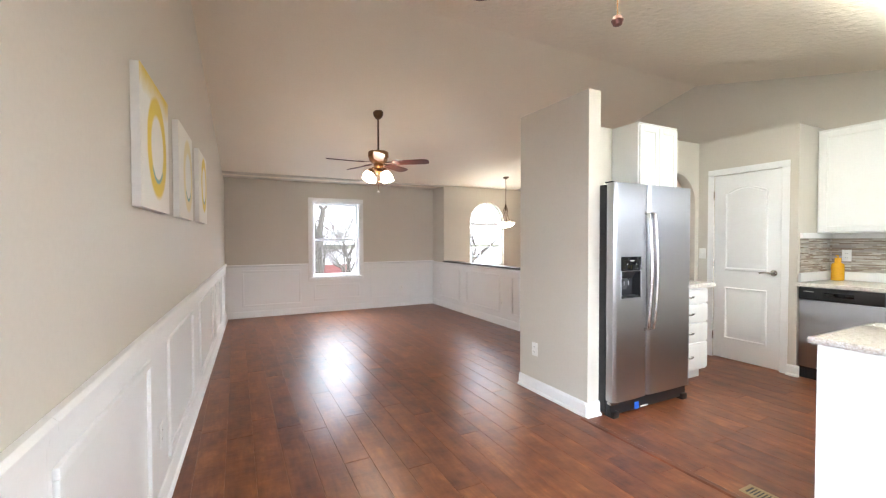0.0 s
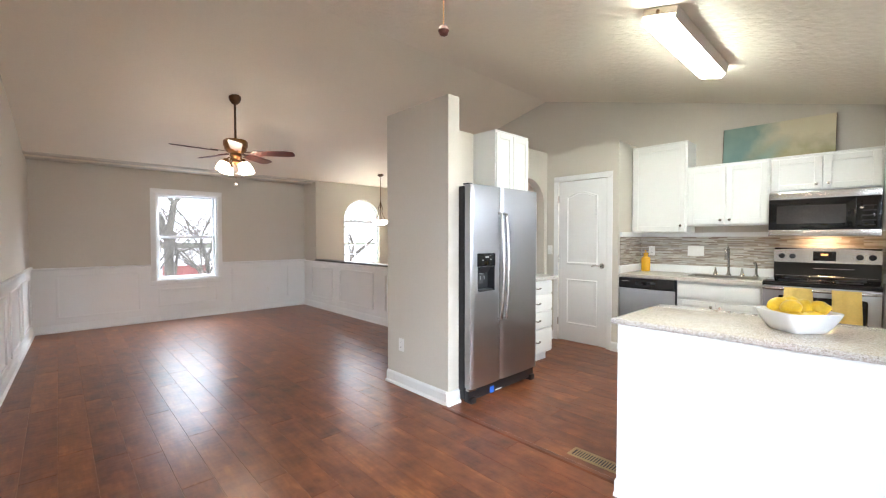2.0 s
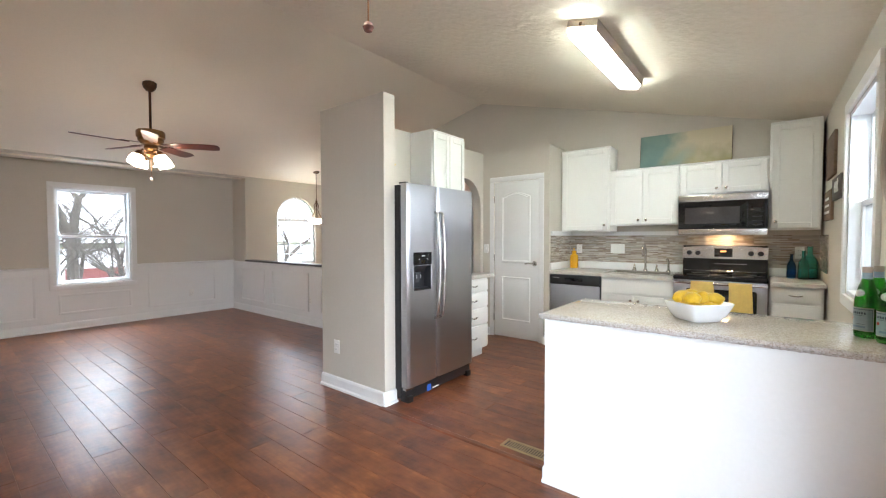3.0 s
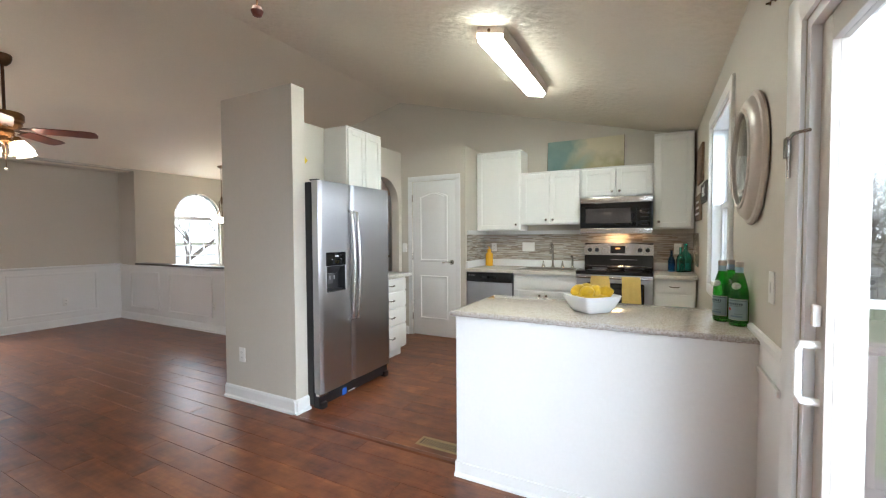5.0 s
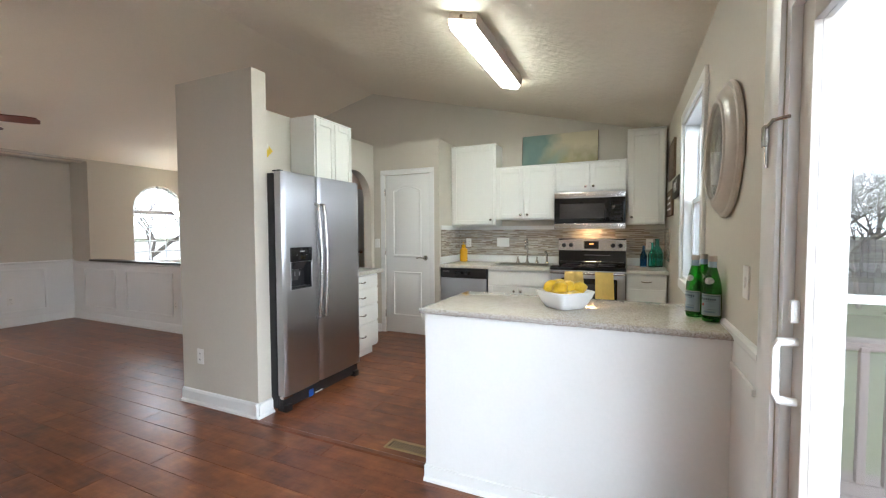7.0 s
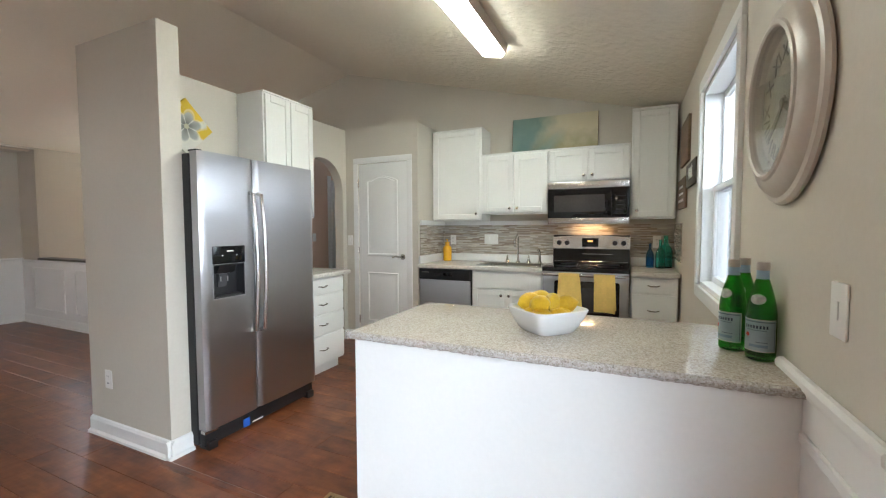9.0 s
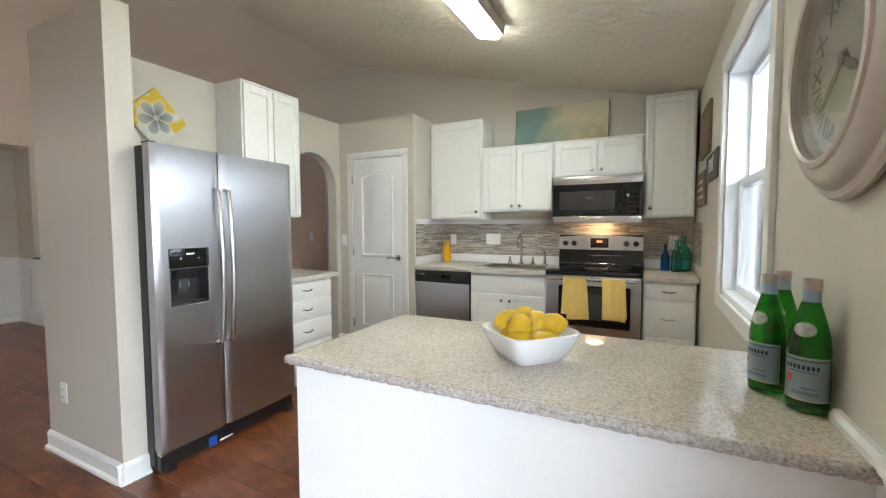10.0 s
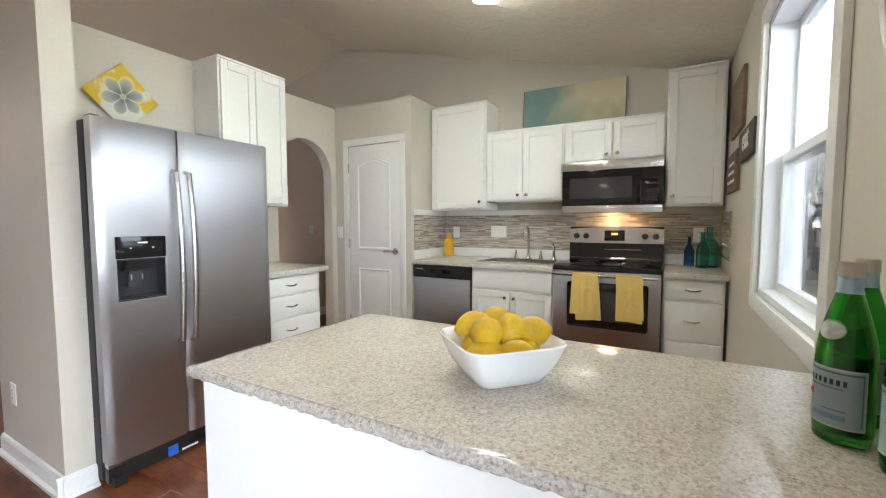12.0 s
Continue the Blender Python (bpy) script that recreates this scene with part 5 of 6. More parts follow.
# ---- ceiling fans ----
def ceiling_fan(x, y, z_blade, angles, chains, ball, globe, label, ball_z, reach=0.66):
    f = thing("ceiling_fan", label, "ceiling fan", (x, y, 0), group="ceiling fans")
    zc = roof(y)
    part("canopy", lathe(bmesh.new(), [(0.065, zc + 0.02), (0.065, zc - 0.02), (0.055, zc - 0.05), (0.03, zc - 0.08), (0.016, zc - 0.085)]), BRONZE, f)
    part("downrod", tube(bmesh.new(), (0, 0, zc - 0.08), (0, 0, z_blade + 0.16), 0.012), BRONZE, f)
    part("motor_housing", lathe(bmesh.new(), [(0.02, z_blade + 0.175), (0.05, z_blade + 0.165), (0.12, z_blade + 0.155), (0.13, z_blade + 0.14), (0.13, z_blade + 0.085), (0.115, z_blade + 0.07), (0.118, z_blade + 0.05), (0.09, z_blade + 0.015), (0.06, z_blade + 0.0)]), BRASS, f, "antique brass motor housing")
    for a in angles:
        b = bmesh.new()
        out = [(0.20, -0.055), (0.30, -0.062), (reach - 0.08, -0.07), (reach - 0.015, -0.055), (reach, 0.0), (reach - 0.015, 0.055), (reach - 0.08, 0.07), (0.30, 0.062), (0.20, 0.055)]
        prism(b, out, "z", -0.004, 0.004)
        bl = part("blade", b, BLADE, f, "cherry wood blade")
        bl.matrix_basis = pose(0, 0, z_blade + 0.012, 0, 0, a) @ pose(0, 0, 0, -13, 0, 0)
        part("blade_iron", prism(bmesh.new(), [(0.08, -0.02), (0.17, -0.016), (0.25, -0.045), (0.27, 0.0), (0.25, 0.045), (0.17, 0.016), (0.08, 0.02)], "z", 0.0045, 0.010), BRONZE, bl, "bronze blade bracket")
    part("light_fitter", lathe(bmesh.new(), [(0.06, z_blade), (0.065, z_blade - 0.03), (0.04, z_blade - 0.06), (0.045, z_blade - 0.10), (0.02, z_blade - 0.13), (0.0, z_blade - 0.14)]), BRASS, f, "brass light fitter")
    for a in (20, 110, 200, 290):
        c, s = math.cos(radians(a)), math.sin(radians(a))
        arm = part("lamp_arm", sweep(bmesh.new(), [(0.04 * c, 0.04 * s, z_blade - 0.07), (0.09 * c, 0.09 * s, z_blade - 0.055), (0.12 * c, 0.12 * s, z_blade - 0.095)], 0.008), BRASS, f)
        sh = part("glass_shade", lathe(bmesh.new(), [(0.024, 0.0), (0.03, -0.02), (0.055, -0.05), (0.068, -0.085), (0.066, -0.115), (0.072, -0.135), (0.066, -0.133), (0.0, -0.09)], n=24), globe, arm, "frosted white tulip shade, lit")
        sh.matrix_basis = Matrix.Translation((0.12 * c, 0.12 * s, z_blade - 0.085)) @ pose(0, 0, 0, 0, 0, a) @ pose(0, 0, 0, 0, -22, 0)
        # added collar screens the blade undersides from the globe's light
        part("shield_collar", lathe(bmesh.new(), [(0.012, 0.012), (0.027, 0.006), (0.034, -0.018), (0.060, -0.050), (0.058, -0.052), (0.033, -0.021), (0.026, 0.002), (0.0, 0.006)], n=20), BRASS, arm, "brass collar added to keep lamp light off the blades").matrix_basis = sh.matrix_basis
    top = z_blade - 0.12
    for dx, dz in chains:
        ch = part("pull_chain", tube(bmesh.new(), (dx, 0, top), (dx, 0, ball_z + dz), 0.0022, n=6), BRASS, f)
        part("pull_ball", lathe(bmesh.new(), [(0.0, -0.016), (0.011, -0.011), (0.016, 0), (0.011, 0.011), (0.0, 0.016)], (dx, 0, ball_z + dz), 16), ball, ch)
    return f


ceiling_fan(2.475, 6.84, 2.30, [-34.9, 37.1, 109.1, 181.1, 253.1], ((0.0, 0.0), (0.03, 0.13)), PLASTIC, GLOBE, "brass ceiling fan with cherry blades and four lit tulip shades", 1.945)
ceiling_fan(1.755, 2.565, 2.325, [89, 179, 269, -1], ((0.0, 0.0),), BLADE, GLOBE_LOW, "brass ceiling fan with cherry blades, lit shades and a wooden pull", 1.909, 0.715)

# ---- fluorescent ceiling lamp ----
fl = thing("fluorescent_lamp", "long lit fluorescent wrap lamp with beige ends", "ceiling lamp")
prof = [(-0.088, -0.032), (-0.094, -0.05), (-0.075, -0.092), (0.075, -0.092), (0.094, -0.05), (0.088, -0.032)]
part("diffuser", prism(bmesh.new(), prof, "x", 0.004, 1.236), TUBE, fl, "glowing white diffuser")
part("tray", bx(-0.004, 1.244, -0.102, 0.102, -0.0318, 0.012), LAMP_TRIM, fl, "beige metal tray")
for ya, yb in ((-0.1045, -0.0975), (0.0975, 0.1045)):
    part("side_rail", bx(0.0, 1.24, ya, yb, -0.060, -0.0315, bevel=0.002, seg=1), LAMP_TRIM, fl, "beige metal side rail")
part("knockout", tube(bmesh.new(), (-0.007, 0.01, -0.013), (-0.003, 0.01, -0.013), 0.012), BRONZE, fl)
fl.matrix_world = pose(3.69, 2.655, roof(2.655) - 0.014, math.degrees(math.atan(SLOPE)), 0, 0)

# ---- foyer pendant ----
pd = thing("pendant_lamp", "bronze pendant lamp with an upturned glass bowl", "pendant lamp", (5.60, 8.43, 0))
zc = roof(8.43)
part("canopy", lathe(bmesh.new(), [(0.06, zc + 0.02), (0.06, zc - 0.012), (0.03, zc - 0.03), (0.008, zc - 0.035)]), BRONZE, pd)
part("rod", tube(bmesh.new(), (0, 0, zc - 0.03), (0, 0, 2.02), 0.006), BRONZE, pd)
part("stem", lathe(bmesh.new(), [(0.008, 2.03), (0.02, 2.0), (0.012, 1.96), (0.018, 1.93), (0.012, 1.90)]), BRONZE, pd)
for a in (0, 120, 240):
    c, s = math.cos(radians(a)), math.sin(radians(a))
    part("arm", sweep(bmesh.new(), [(0.01 * c, 0.01 * s, 1.98), (0.05 * c, 0.05 * s, 1.93), (0.03 * c, 0.03 * s, 1.85), (0.06 * c, 0.06 * s, 1.76), (0.13 * c, 0.13 * s, 1.67)], 0.007), BRONZE, pd)
part("bowl", lathe(bmesh.new(), [(0.175, 1.665), (0.17, 1.65), (0.13, 1.61), (0.07, 1.58), (0.0, 1.568), (0.0, 1.574), (0.07, 1.586), (0.125, 1.615), (0.165, 1.655)]), BOWL_GLASS, pd, "frosted glass bowl, lit")
part("finial", lathe(bmesh.new(), [(0.012, 1.568), (0.016, 1.555), (0.006, 1.54), (0.0, 1.535)]), BRONZE, pd)


# ---- bowl of lemons ----
def superellipse(a, n, exponent=5.0):
    pts = []
    for i in range(n):
        t = 2 * math.pi * i / n
        c, s = math.cos(t), math.sin(t)
        pts.append((a * math.copysign(abs(c) ** (2 / exponent), c), a * math.copysign(abs(s) ** (2 / exponent), s)))
    return pts


BC = (3.312, 1.942, 0.915)
bw = thing("fruit_bowl", "square white ceramic bowl holding lemons", "bowl", BC, 48)
bm = bmesh.new()
rings = []
for a, z in ((0.072, 0.0), (0.080, 0.004), (0.098, 0.03), (0.114, 0.062), (0.124, 0.088), (0.121, 0.091), (0.117, 0.088), (0.107, 0.062), (0.09, 0.03), (0.07, 0.012)):
    rings.append([bm.verts.new((x, y, z)) for x, y in superellipse(a * 0.96, 64, 5.6)])
for a, b in zip(rings, rings[1:]):
    for i in range(64):
        bm.faces.new((a[i], a[(i + 1) % 64], b[(i + 1) % 64], b[i]))
bm.faces.new(rings[0][::-1])
bm.faces.new(rings[-1])
bmesh.ops.recalc_face_normals(bm, faces=bm.faces)
part("vessel", bm, CERAMIC, bw)
LEMON_ME = None


def lemon(m):
    global LEMON_ME
    if LEMON_ME is None:
        b = lathe(bmesh.new(), [(0.0, -0.049), (0.004, -0.0475), (0.009, -0.043), (0.020, -0.036), (0.029, -0.023), (0.0338, -0.008), (0.0338, 0.008), (0.030, 0.022), (0.022, 0.033), (0.012, 0.041), (0.007, 0.046), (0.0, 0.048)], n=28)
        for v in b.verts:
            v.co *= 1.0 + 0.03 * noise.noise(v.co * 40)
        LEMON_ME = finish("lemon", b, LEMON)
        for p in LEMON_ME.polygons:
            p.use_smooth = True
    ob = new("lemon", LEMON_ME)
    ob.matrix_world = m
    return tagged(ob, "ripe yellow lemon heaped in the white bowl", "lemon", "lemons in the bowl")


base = Matrix.Translation(BC) @ pose(0, 0, 0, 0, 0, -60.7)
# across the bowl, into the bowl, up, tilt, turn
for x, y, z, rx, rz in ((-0.054, 0.004, 0.060, 80, 12), (-0.036, -0.046, 0.060, 85, 75), (0.026, -0.048, 0.060, 80, 100), (0.056, -0.006, 0.060, 85, 5), (0.0, 0.0, 0.050, 80, 10), (0.036, 0.048, 0.060, 85, 100),
                         (-0.03, 0.05, 0.060, 80, 80), (-0.034, -0.022, 0.104, 70, 25), (-0.056, 0.034, 0.106, 80, 95), (0.0, 0.074, 0.108, 85, 75), (0.026, 0.012, 0.103, 62, 150), (0.072, 0.002, 0.100, 78, 68)):
    lemon(base @ pose(x, y, z, rx, 0, rz))


# ---- bottles ----
LABEL = material("pale_blue_label", (0.52, 0.62, 0.68), 0.5, vary=0.08, scale=20)
NAVY = material("navy_print", (0.04, 0.06, 0.12), 0.5)
RED = material("red_print", (0.7, 0.07, 0.05), 0.5)
CAP = material("cream_foil_cap", (0.50, 0.44, 0.40), 0.35, 0.5, vary=0.1)
SEAL = material("pale_grey_seal", (0.50, 0.50, 0.48), 0.5, vary=0.3, scale=60)
GREYBLUE = material("grey_blue_print", (0.20, 0.27, 0.33), 0.5)
NECK = material("blue_neck_label", (0.30, 0.42, 0.55), 0.5, vary=0.1)


def curved_patch(r, z0, z1, a0, a1, n=20):
    b = bmesh.new()
    lo = [b.verts.new((r * math.cos(radians(a0 + (a1 - a0) * i / n)), r * math.sin(radians(a0 + (a1 - a0) * i / n)), z0)) for i in range(n + 1)]
    hi = [b.verts.new((v.co.x, v.co.y, z1)) for v in lo]
    for i in range(n):
        b.faces.new((lo[i], lo[i + 1], hi[i + 1], hi[i]))
    bmesh.ops.solidify(b, geom=list(b.faces), thickness=-0.0006)
    return b


def water_bottle(x, y, turn, label):
    t = thing("water_bottle", label, "bottle", (x, y, 0.9155), turn, "green water bottles")
    part("glass", lathe(bmesh.new(), [(0.028, 0.0), (0.0345, 0.003), (0.0365, 0.010), (0.0368, 0.03), (0.0368, 0.132), (0.0362, 0.145), (0.0335, 0.166), (0.0285, 0.190), (0.0222, 0.214), (0.0165, 0.234), (0.0146, 0.245), (0.0142, 0.272), (0.0142, 0.276),
                                      (0.011, 0.276), (0.011, 0.245), (0.0135, 0.234), (0.019, 0.214), (0.0255, 0.190), (0.0305, 0.165), (0.0332, 0.143), (0.0336, 0.13), (0.0336, 0.016), (0.0, 0.012)], n=32), GREEN_GLASS, t)
    lb = part("label", curved_patch(0.0372, 0.030, 0.122, -82, 82), LABEL, t, "pale blue paper label")
    for z0, z1, a0, a1 in ((0.1195, 0.1225, -82, 82), (0.0295, 0.0325, -82, 82), (0.0325, 0.1195, 79, 82), (0.0325, 0.1195, -82, -79)):
        part("label_border", curved_patch(0.0378, z0, z1, a0, a1), PLASTIC, lb, "white label border")
    for z0, z1, a0, a1 in ((0.114, 0.117, -76, 76), (0.036, 0.114, 73, 76), (0.036, 0.114, -76, -73)):
        part("label_line", curved_patch(0.0378, z0, z1, a0, a1), GREYBLUE, lb)
    for i in range(8):
        part("writing_bar", curved_patch(0.0378, 0.096, 0.105, -46 + 12 * i, -39 + 12 * i, 3), NAVY, lb)
    part("writing_bar", curved_patch(0.0378, 0.090, 0.092, -38, 40), GREYBLUE, lb)
    part("writing_bar", curved_patch(0.0378, 0.042, 0.050, -25, 45), NECK, lb)
    part("writing_bar", curved_patch(0.0378, 0.056, 0.058, 0, 45), GREYBLUE, lb)
    part("emblem", lathe(bmesh.new(), [(0.007, 0.0), (0.0065, 0.0006), (0.0, 0.0007)], n=5), RED, lb, "red emblem").matrix_basis = pose(0, 0, 0, 0, 0, -34) @ pose(0.0374, 0, 0.076, 0, 90, 0)
    seal = lathe(bmesh.new(), [(0.019, -0.004), (0.0185, -0.0015), (0.012, 0.0005), (0.0, 0.0012)], n=24)
    for v in seal.verts:
        v.co.x *= 0.86
        v.co.z -= 14.0 * v.co.y ** 2
    part("shoulder_seal", seal, SEAL, t, "pale oval seal").matrix_basis = Matrix.Translation((0.0315, 0.0, 0.181)) @ pose(0, 0, 0, 0, 74, 0)
    part("neck_label", lathe(bmesh.new(), [(0.0168, 0.237), (0.0154, 0.243), (0.0152, 0.263)], n=24), NECK, t)
    part("cap", lathe(bmesh.new(), [(0.0155, 0.262), (0.0165, 0.264), (0.0165, 0.281), (0.015, 0.285), (0.0, 0.285)], n=24), CAP, t, "cream metal cap")
    return t


water_bottle(3.225, 1.310, 147, "green glass water bottle with a pale blue label")
water_bottle(3.315, 1.362, 124, "green glass water bottle with a pale blue label")
water_bottle(3.41, 1.315, 140, "green glass water bottle behind the other two")

mb = thing("soap_bottle", "mustard yellow bottle on the kitchen counter", "bottle", (6.19, 3.635, 0.9155))
MUST = material("mustard_glass", (0.75, 0.40, 0.02), 0.15, vary=0.08, scale=10)
part("body", lathe(bmesh.new(), [(0.040, 0.0), (0.050, 0.006), (0.050, 0.15), (0.045, 0.168), (0.026, 0.18), (0.024, 0.215), (0.027, 0.218), (0.027, 0.226), (0.0, 0.226)], n=28), MUST, mb)
part("pump", sweep(bmesh.new(), [(0, 0, 0.226), (0, 0, 0.25), (-0.03, 0, 0.252)], 0.006), MUST, mb)


def bud_vase(x, y, h, r, mat, label):
    t = thing("glass_bottle", label, "bottle", (x, y, 0.9155), group="coloured glass bottles")
    part("glass", lathe(bmesh.new(), [(r * 0.85, 0), (r, 0.008), (r, h * 0.5), (r * 0.8, h * 0.62), (r * 0.36, h * 0.74), (r * 0.33, h * 0.95), (r * 0.42, h), (r * 0.28, h), (r * 0.25, h * 0.76), (r * 0.7, h * 0.6), (r * 0.88, h * 0.5), (r * 0.88, 0.014), (0, 0.012)], n=24), mat, t)
    return t


bud_vase(6.17, 1.485, 0.235, 0.036, BLUE_GLASS, "small cobalt blue glass bottle in the corner")
bud_vase(6.12, 1.40, 0.27, 0.042, TEAL_GLASS, "slim aqua glass bottle in the corner")
bud_vase(6.20, 1.35, 0.31, 0.062, TEAL_GLASS, "wide teal glass bottle in the corner")


# ---- outlets and switches ----
def wall_plate(m, label, kind_="outlet", gangs=1):
    p = thing("wall_outlet" if kind_ == "outlet" else "light_switch", label, kind_, group="wall plates")
    w = 0.036 * gangs + (0.01 if gangs > 1 else 0)
    part("plate", bx(0.0005, 0.006, -w, w, -0.058, 0.058, bevel=0.003), PLASTIC, p)
    for g_ in range(gangs):
        c = (g_ - (gangs - 1) / 2) * 0.046
        if kind_ == "outlet":
            for z in (-0.022, 0.022):
                s = part("socket", bx(0.0062, 0.008, c - 0.016, c + 0.016, z - 0.014, z + 0.014, bevel=0.001), PLASTIC, p)
                part("slot", bx(0.0082, 0.0086, c - 0.008, c - 0.005, z - 0.005, z + 0.005), BLACK, s)
                part("slot", bx(0.0082, 0.0086, c + 0.005, c + 0.008, z - 0.005, z + 0.005), BLACK, s)
        else:
            part("rocker", bx(0.0062, 0.010, c - 0.008, c + 0.008, -0.02, 0.02, bevel=0.002), PLASTIC, p)
    p.matrix_world = m
    return p


def facing(x, y, z, rz):
    return Matrix.Translation((x, y, z)) @ pose(0, 0, 0, 0, 0, rz)


wall_plate(facing(3.172, 4.605, 0.367, 180), "white duplex outlet low on the partition")
wall_plate(WEST @ facing(0.010, 1.19, 0.375, 0), "white duplex outlet in the wainscot")
wall_plate(facing(3.80, YB - 0.0105, 0.36, -90), "white duplex outlet under the bay window")
wall_plate(facing(4.5195, 7.03, 0.365, 180), "white duplex outlet on the half wall")
wall_plate(facing(XE - 0.0095, 3.612, 1.163, 180), "white outlet on the mosaic backsplash")
wall_plate(facing(XE - 0.0095, 3.132, 1.172, 180), "white double switch on the mosaic backsplash", "switch", 2)
wall_plate(facing(XE - 0.0095, 1.42, 1.16, 180), "white outlet behind the glass bottles")
wall_plate(facing(5.6645, 4.647, 1.165, 180), "white switch beside the pantry door", "switch")
wall_plate(facing(2.865, YS, 1.13, 90), "white light switch beside the sliding door", "switch")
wall_plate(facing(6.33, 5.80, 1.175, -90), "white light switch in the hall", "switch")


for hx_, hz in ((2.975, 2.19), (2.895, 2.165)):
    hk = thing("wall_anchor", "small dark bronze anchor pin in the painted wall", "wall anchor", (hx_, YS, hz), group="wall anchors")
    part("pin", lathe(bmesh.new(), [(0.009, 0.0005), (0.009, 0.004), (0.004, 0.006), (0.004, 0.016), (0.0, 0.017)], n=12, axis="y"), BRONZE, hk)

# ---- outside ----
GRASS = material("winter_lawn", (0.10, 0.105, 0.055), 0.95, vary=0.35, scale=0.8, grain=14, bump=0.6, bump_scale=30)
DECK = material("weathered_deck_wood", (0.15, 0.12, 0.11), 0.8, vary=0.15, scale=4, grain=60, bump=0.2, bump_scale=60)
FENCE = material("grey_fence_wood", (0.13, 0.12, 0.11), 0.85, vary=0.2, scale=3, grain=40, per_object=0.4)
BARK = material("bare_tree_bark", (0.12, 0.105, 0.09), 0.9, vary=0.3, scale=6, grain=50, bump=0.5, bump_scale=40)
BRICK = material("red_brick", (0.24, 0.095, 0.085), 0.85, vary=0.15, scale=3, grain=30)
structure("ground", bx(-400, 400, -400, 400, -0.9, -0.55), GRASS, "winter lawn reaching the horizon", "ground")

deck = thing("deck", "weathered grey wooden deck outside the sliding door", "deck", kind="structure")
part("frame", bx(-1.0, 4.2, -1.75, 1.05, -0.55, -0.115), DECK, deck)
for i in range(36):
    x = -1.0 + i * 0.145
    part("board", bx(x, x + 0.138, -1.78, 1.06, -0.113, -0.085, bevel=0.003, seg=1), DECK, deck)


def railing(m, length, label):
    r = thing("deck_railing", label, "railing")
    part("top_rail", bx(0, length, -0.05, 0.05, 0.91, 0.95, bevel=0.005), VINYL, r, "white top rail")
    part("middle_rail", bx(0, length, -0.07, 0.07, 0.66, 0.705, bevel=0.005), DECK, r)
    for i in range(int(length / 1.35) + 1):
        part("post", bx(min(i * 1.35, length - 0.09), min(i * 1.35, length - 0.09) + 0.09, -0.045, 0.045, -0.085, 0.909), DECK, r)
    for i in range(int(length / 0.112)):
        part("baluster", bx(0.06 + i * 0.112, 0.098 + i * 0.112, -0.085, -0.05, -0.07, 0.68, bevel=0.003, seg=1), DECK, r)
    r.matrix_world = m
    return r


railing(Matrix.Translation((4.12, 1.0, 0)) @ pose(0, 0, 0, 0, 0, -90), 2.7, "wooden deck railing with white top rail and balusters")
railing(Matrix.Translation((-0.9, -1.66, 0)), 4.95, "long wooden deck railing facing the lawn")

fc = thing("garden_fence", "grey weathered board fence at the end of the lawn", "fence")
FB = finish("fence_board", bx(-0.07, 0.07, -0.01, 0.01, 0, 1.6, bevel=0.004, seg=1), FENCE)
for i in range(150):
    ob = new("board", FB)
    ob.parent = fc
    ob.matrix_basis = pose(17.0, 6.0 - i * 0.15, -0.57 + 0.02 * random.random(), 0, 0, 90)
part("rail", bx(17.02, 17.07, -16.5, 6.0, 0.6, 0.7), FENCE, fc)
part("rail", bx(17.02, 17.07, -16.5, 6.0, -0.3, -0.2), FENCE, fc)


def rod(vs, fs, p, q, r0, r1, n):
    """Adds an open tapered rod to lists of corners and faces."""
    d = (q - p).normalized()
    u = d.orthogonal().normalized()
    w = d.cross(u)
    k = len(vs)
    for c, r in ((p, r0), (q, r1)):
        for i in range(n):
            a = 2 * math.pi * i / n
            vs.append(c + u * (r * math.cos(a)) + w * (r * math.sin(a)))
    for i in range(n):
        j = (i + 1) % n
        fs.append((k + i, k + j, k + n + j, k + n + i))


def bare_tree(x, y, h, seed, label, spread=0.9, levels=5, droop=0.0, stem=0.42, girth=0.0135):
    """A leafless tree: a tapered trunk that forks again and again."""
    rnd = random.Random(seed)
    t = thing("bare_tree", label, "tree", (x, y, -0.57), group="bare trees")
    lists = ([], []), ([], [])

    def limb(p, d, length, r, lev):
        segs = 3
        q = p
        for s_ in range(segs):
            d = (d + Vector((rnd.uniform(-.18, .18), rnd.uniform(-.18, .18), rnd.uniform(-.04, .14) - droop * lev * 0.05))).normalized()
            nq = q + d * (length / segs)
            r1 = r * (0.86 if s_ < segs - 1 else 0.75)
            rod(*lists[0 if lev < 2 else 1], q, nq, r, r1, 8 if lev < 2 else 3)
            q, r = nq, r1
            if lev < levels and s_ > 0:
                for _ in range(rnd.choice((1, 2, 2)) if lev else 3):
                    side = Vector((rnd.uniform(-1, 1), rnd.uniform(-1, 1), rnd.uniform(0.0, 0.7))).normalized()
                    limb(q, (d * (1 - spread * 0.55) + side * spread * 0.75).normalized(), length * rnd.uniform(0.55, 0.78), r * 0.73, lev + 1)
    limb(Vector((0, 0, 0)), Vector((0.05, 0.02, 1)), h * stem, h * girth, 0)
    for nm, (vs, fs) in zip(("trunk", "branches"), lists):
        me = bpy.data.meshes.new(nm)
        me.from_pydata(vs, [], fs)
        me.materials.append(BARK)
        new(nm, me).parent = t
    return t


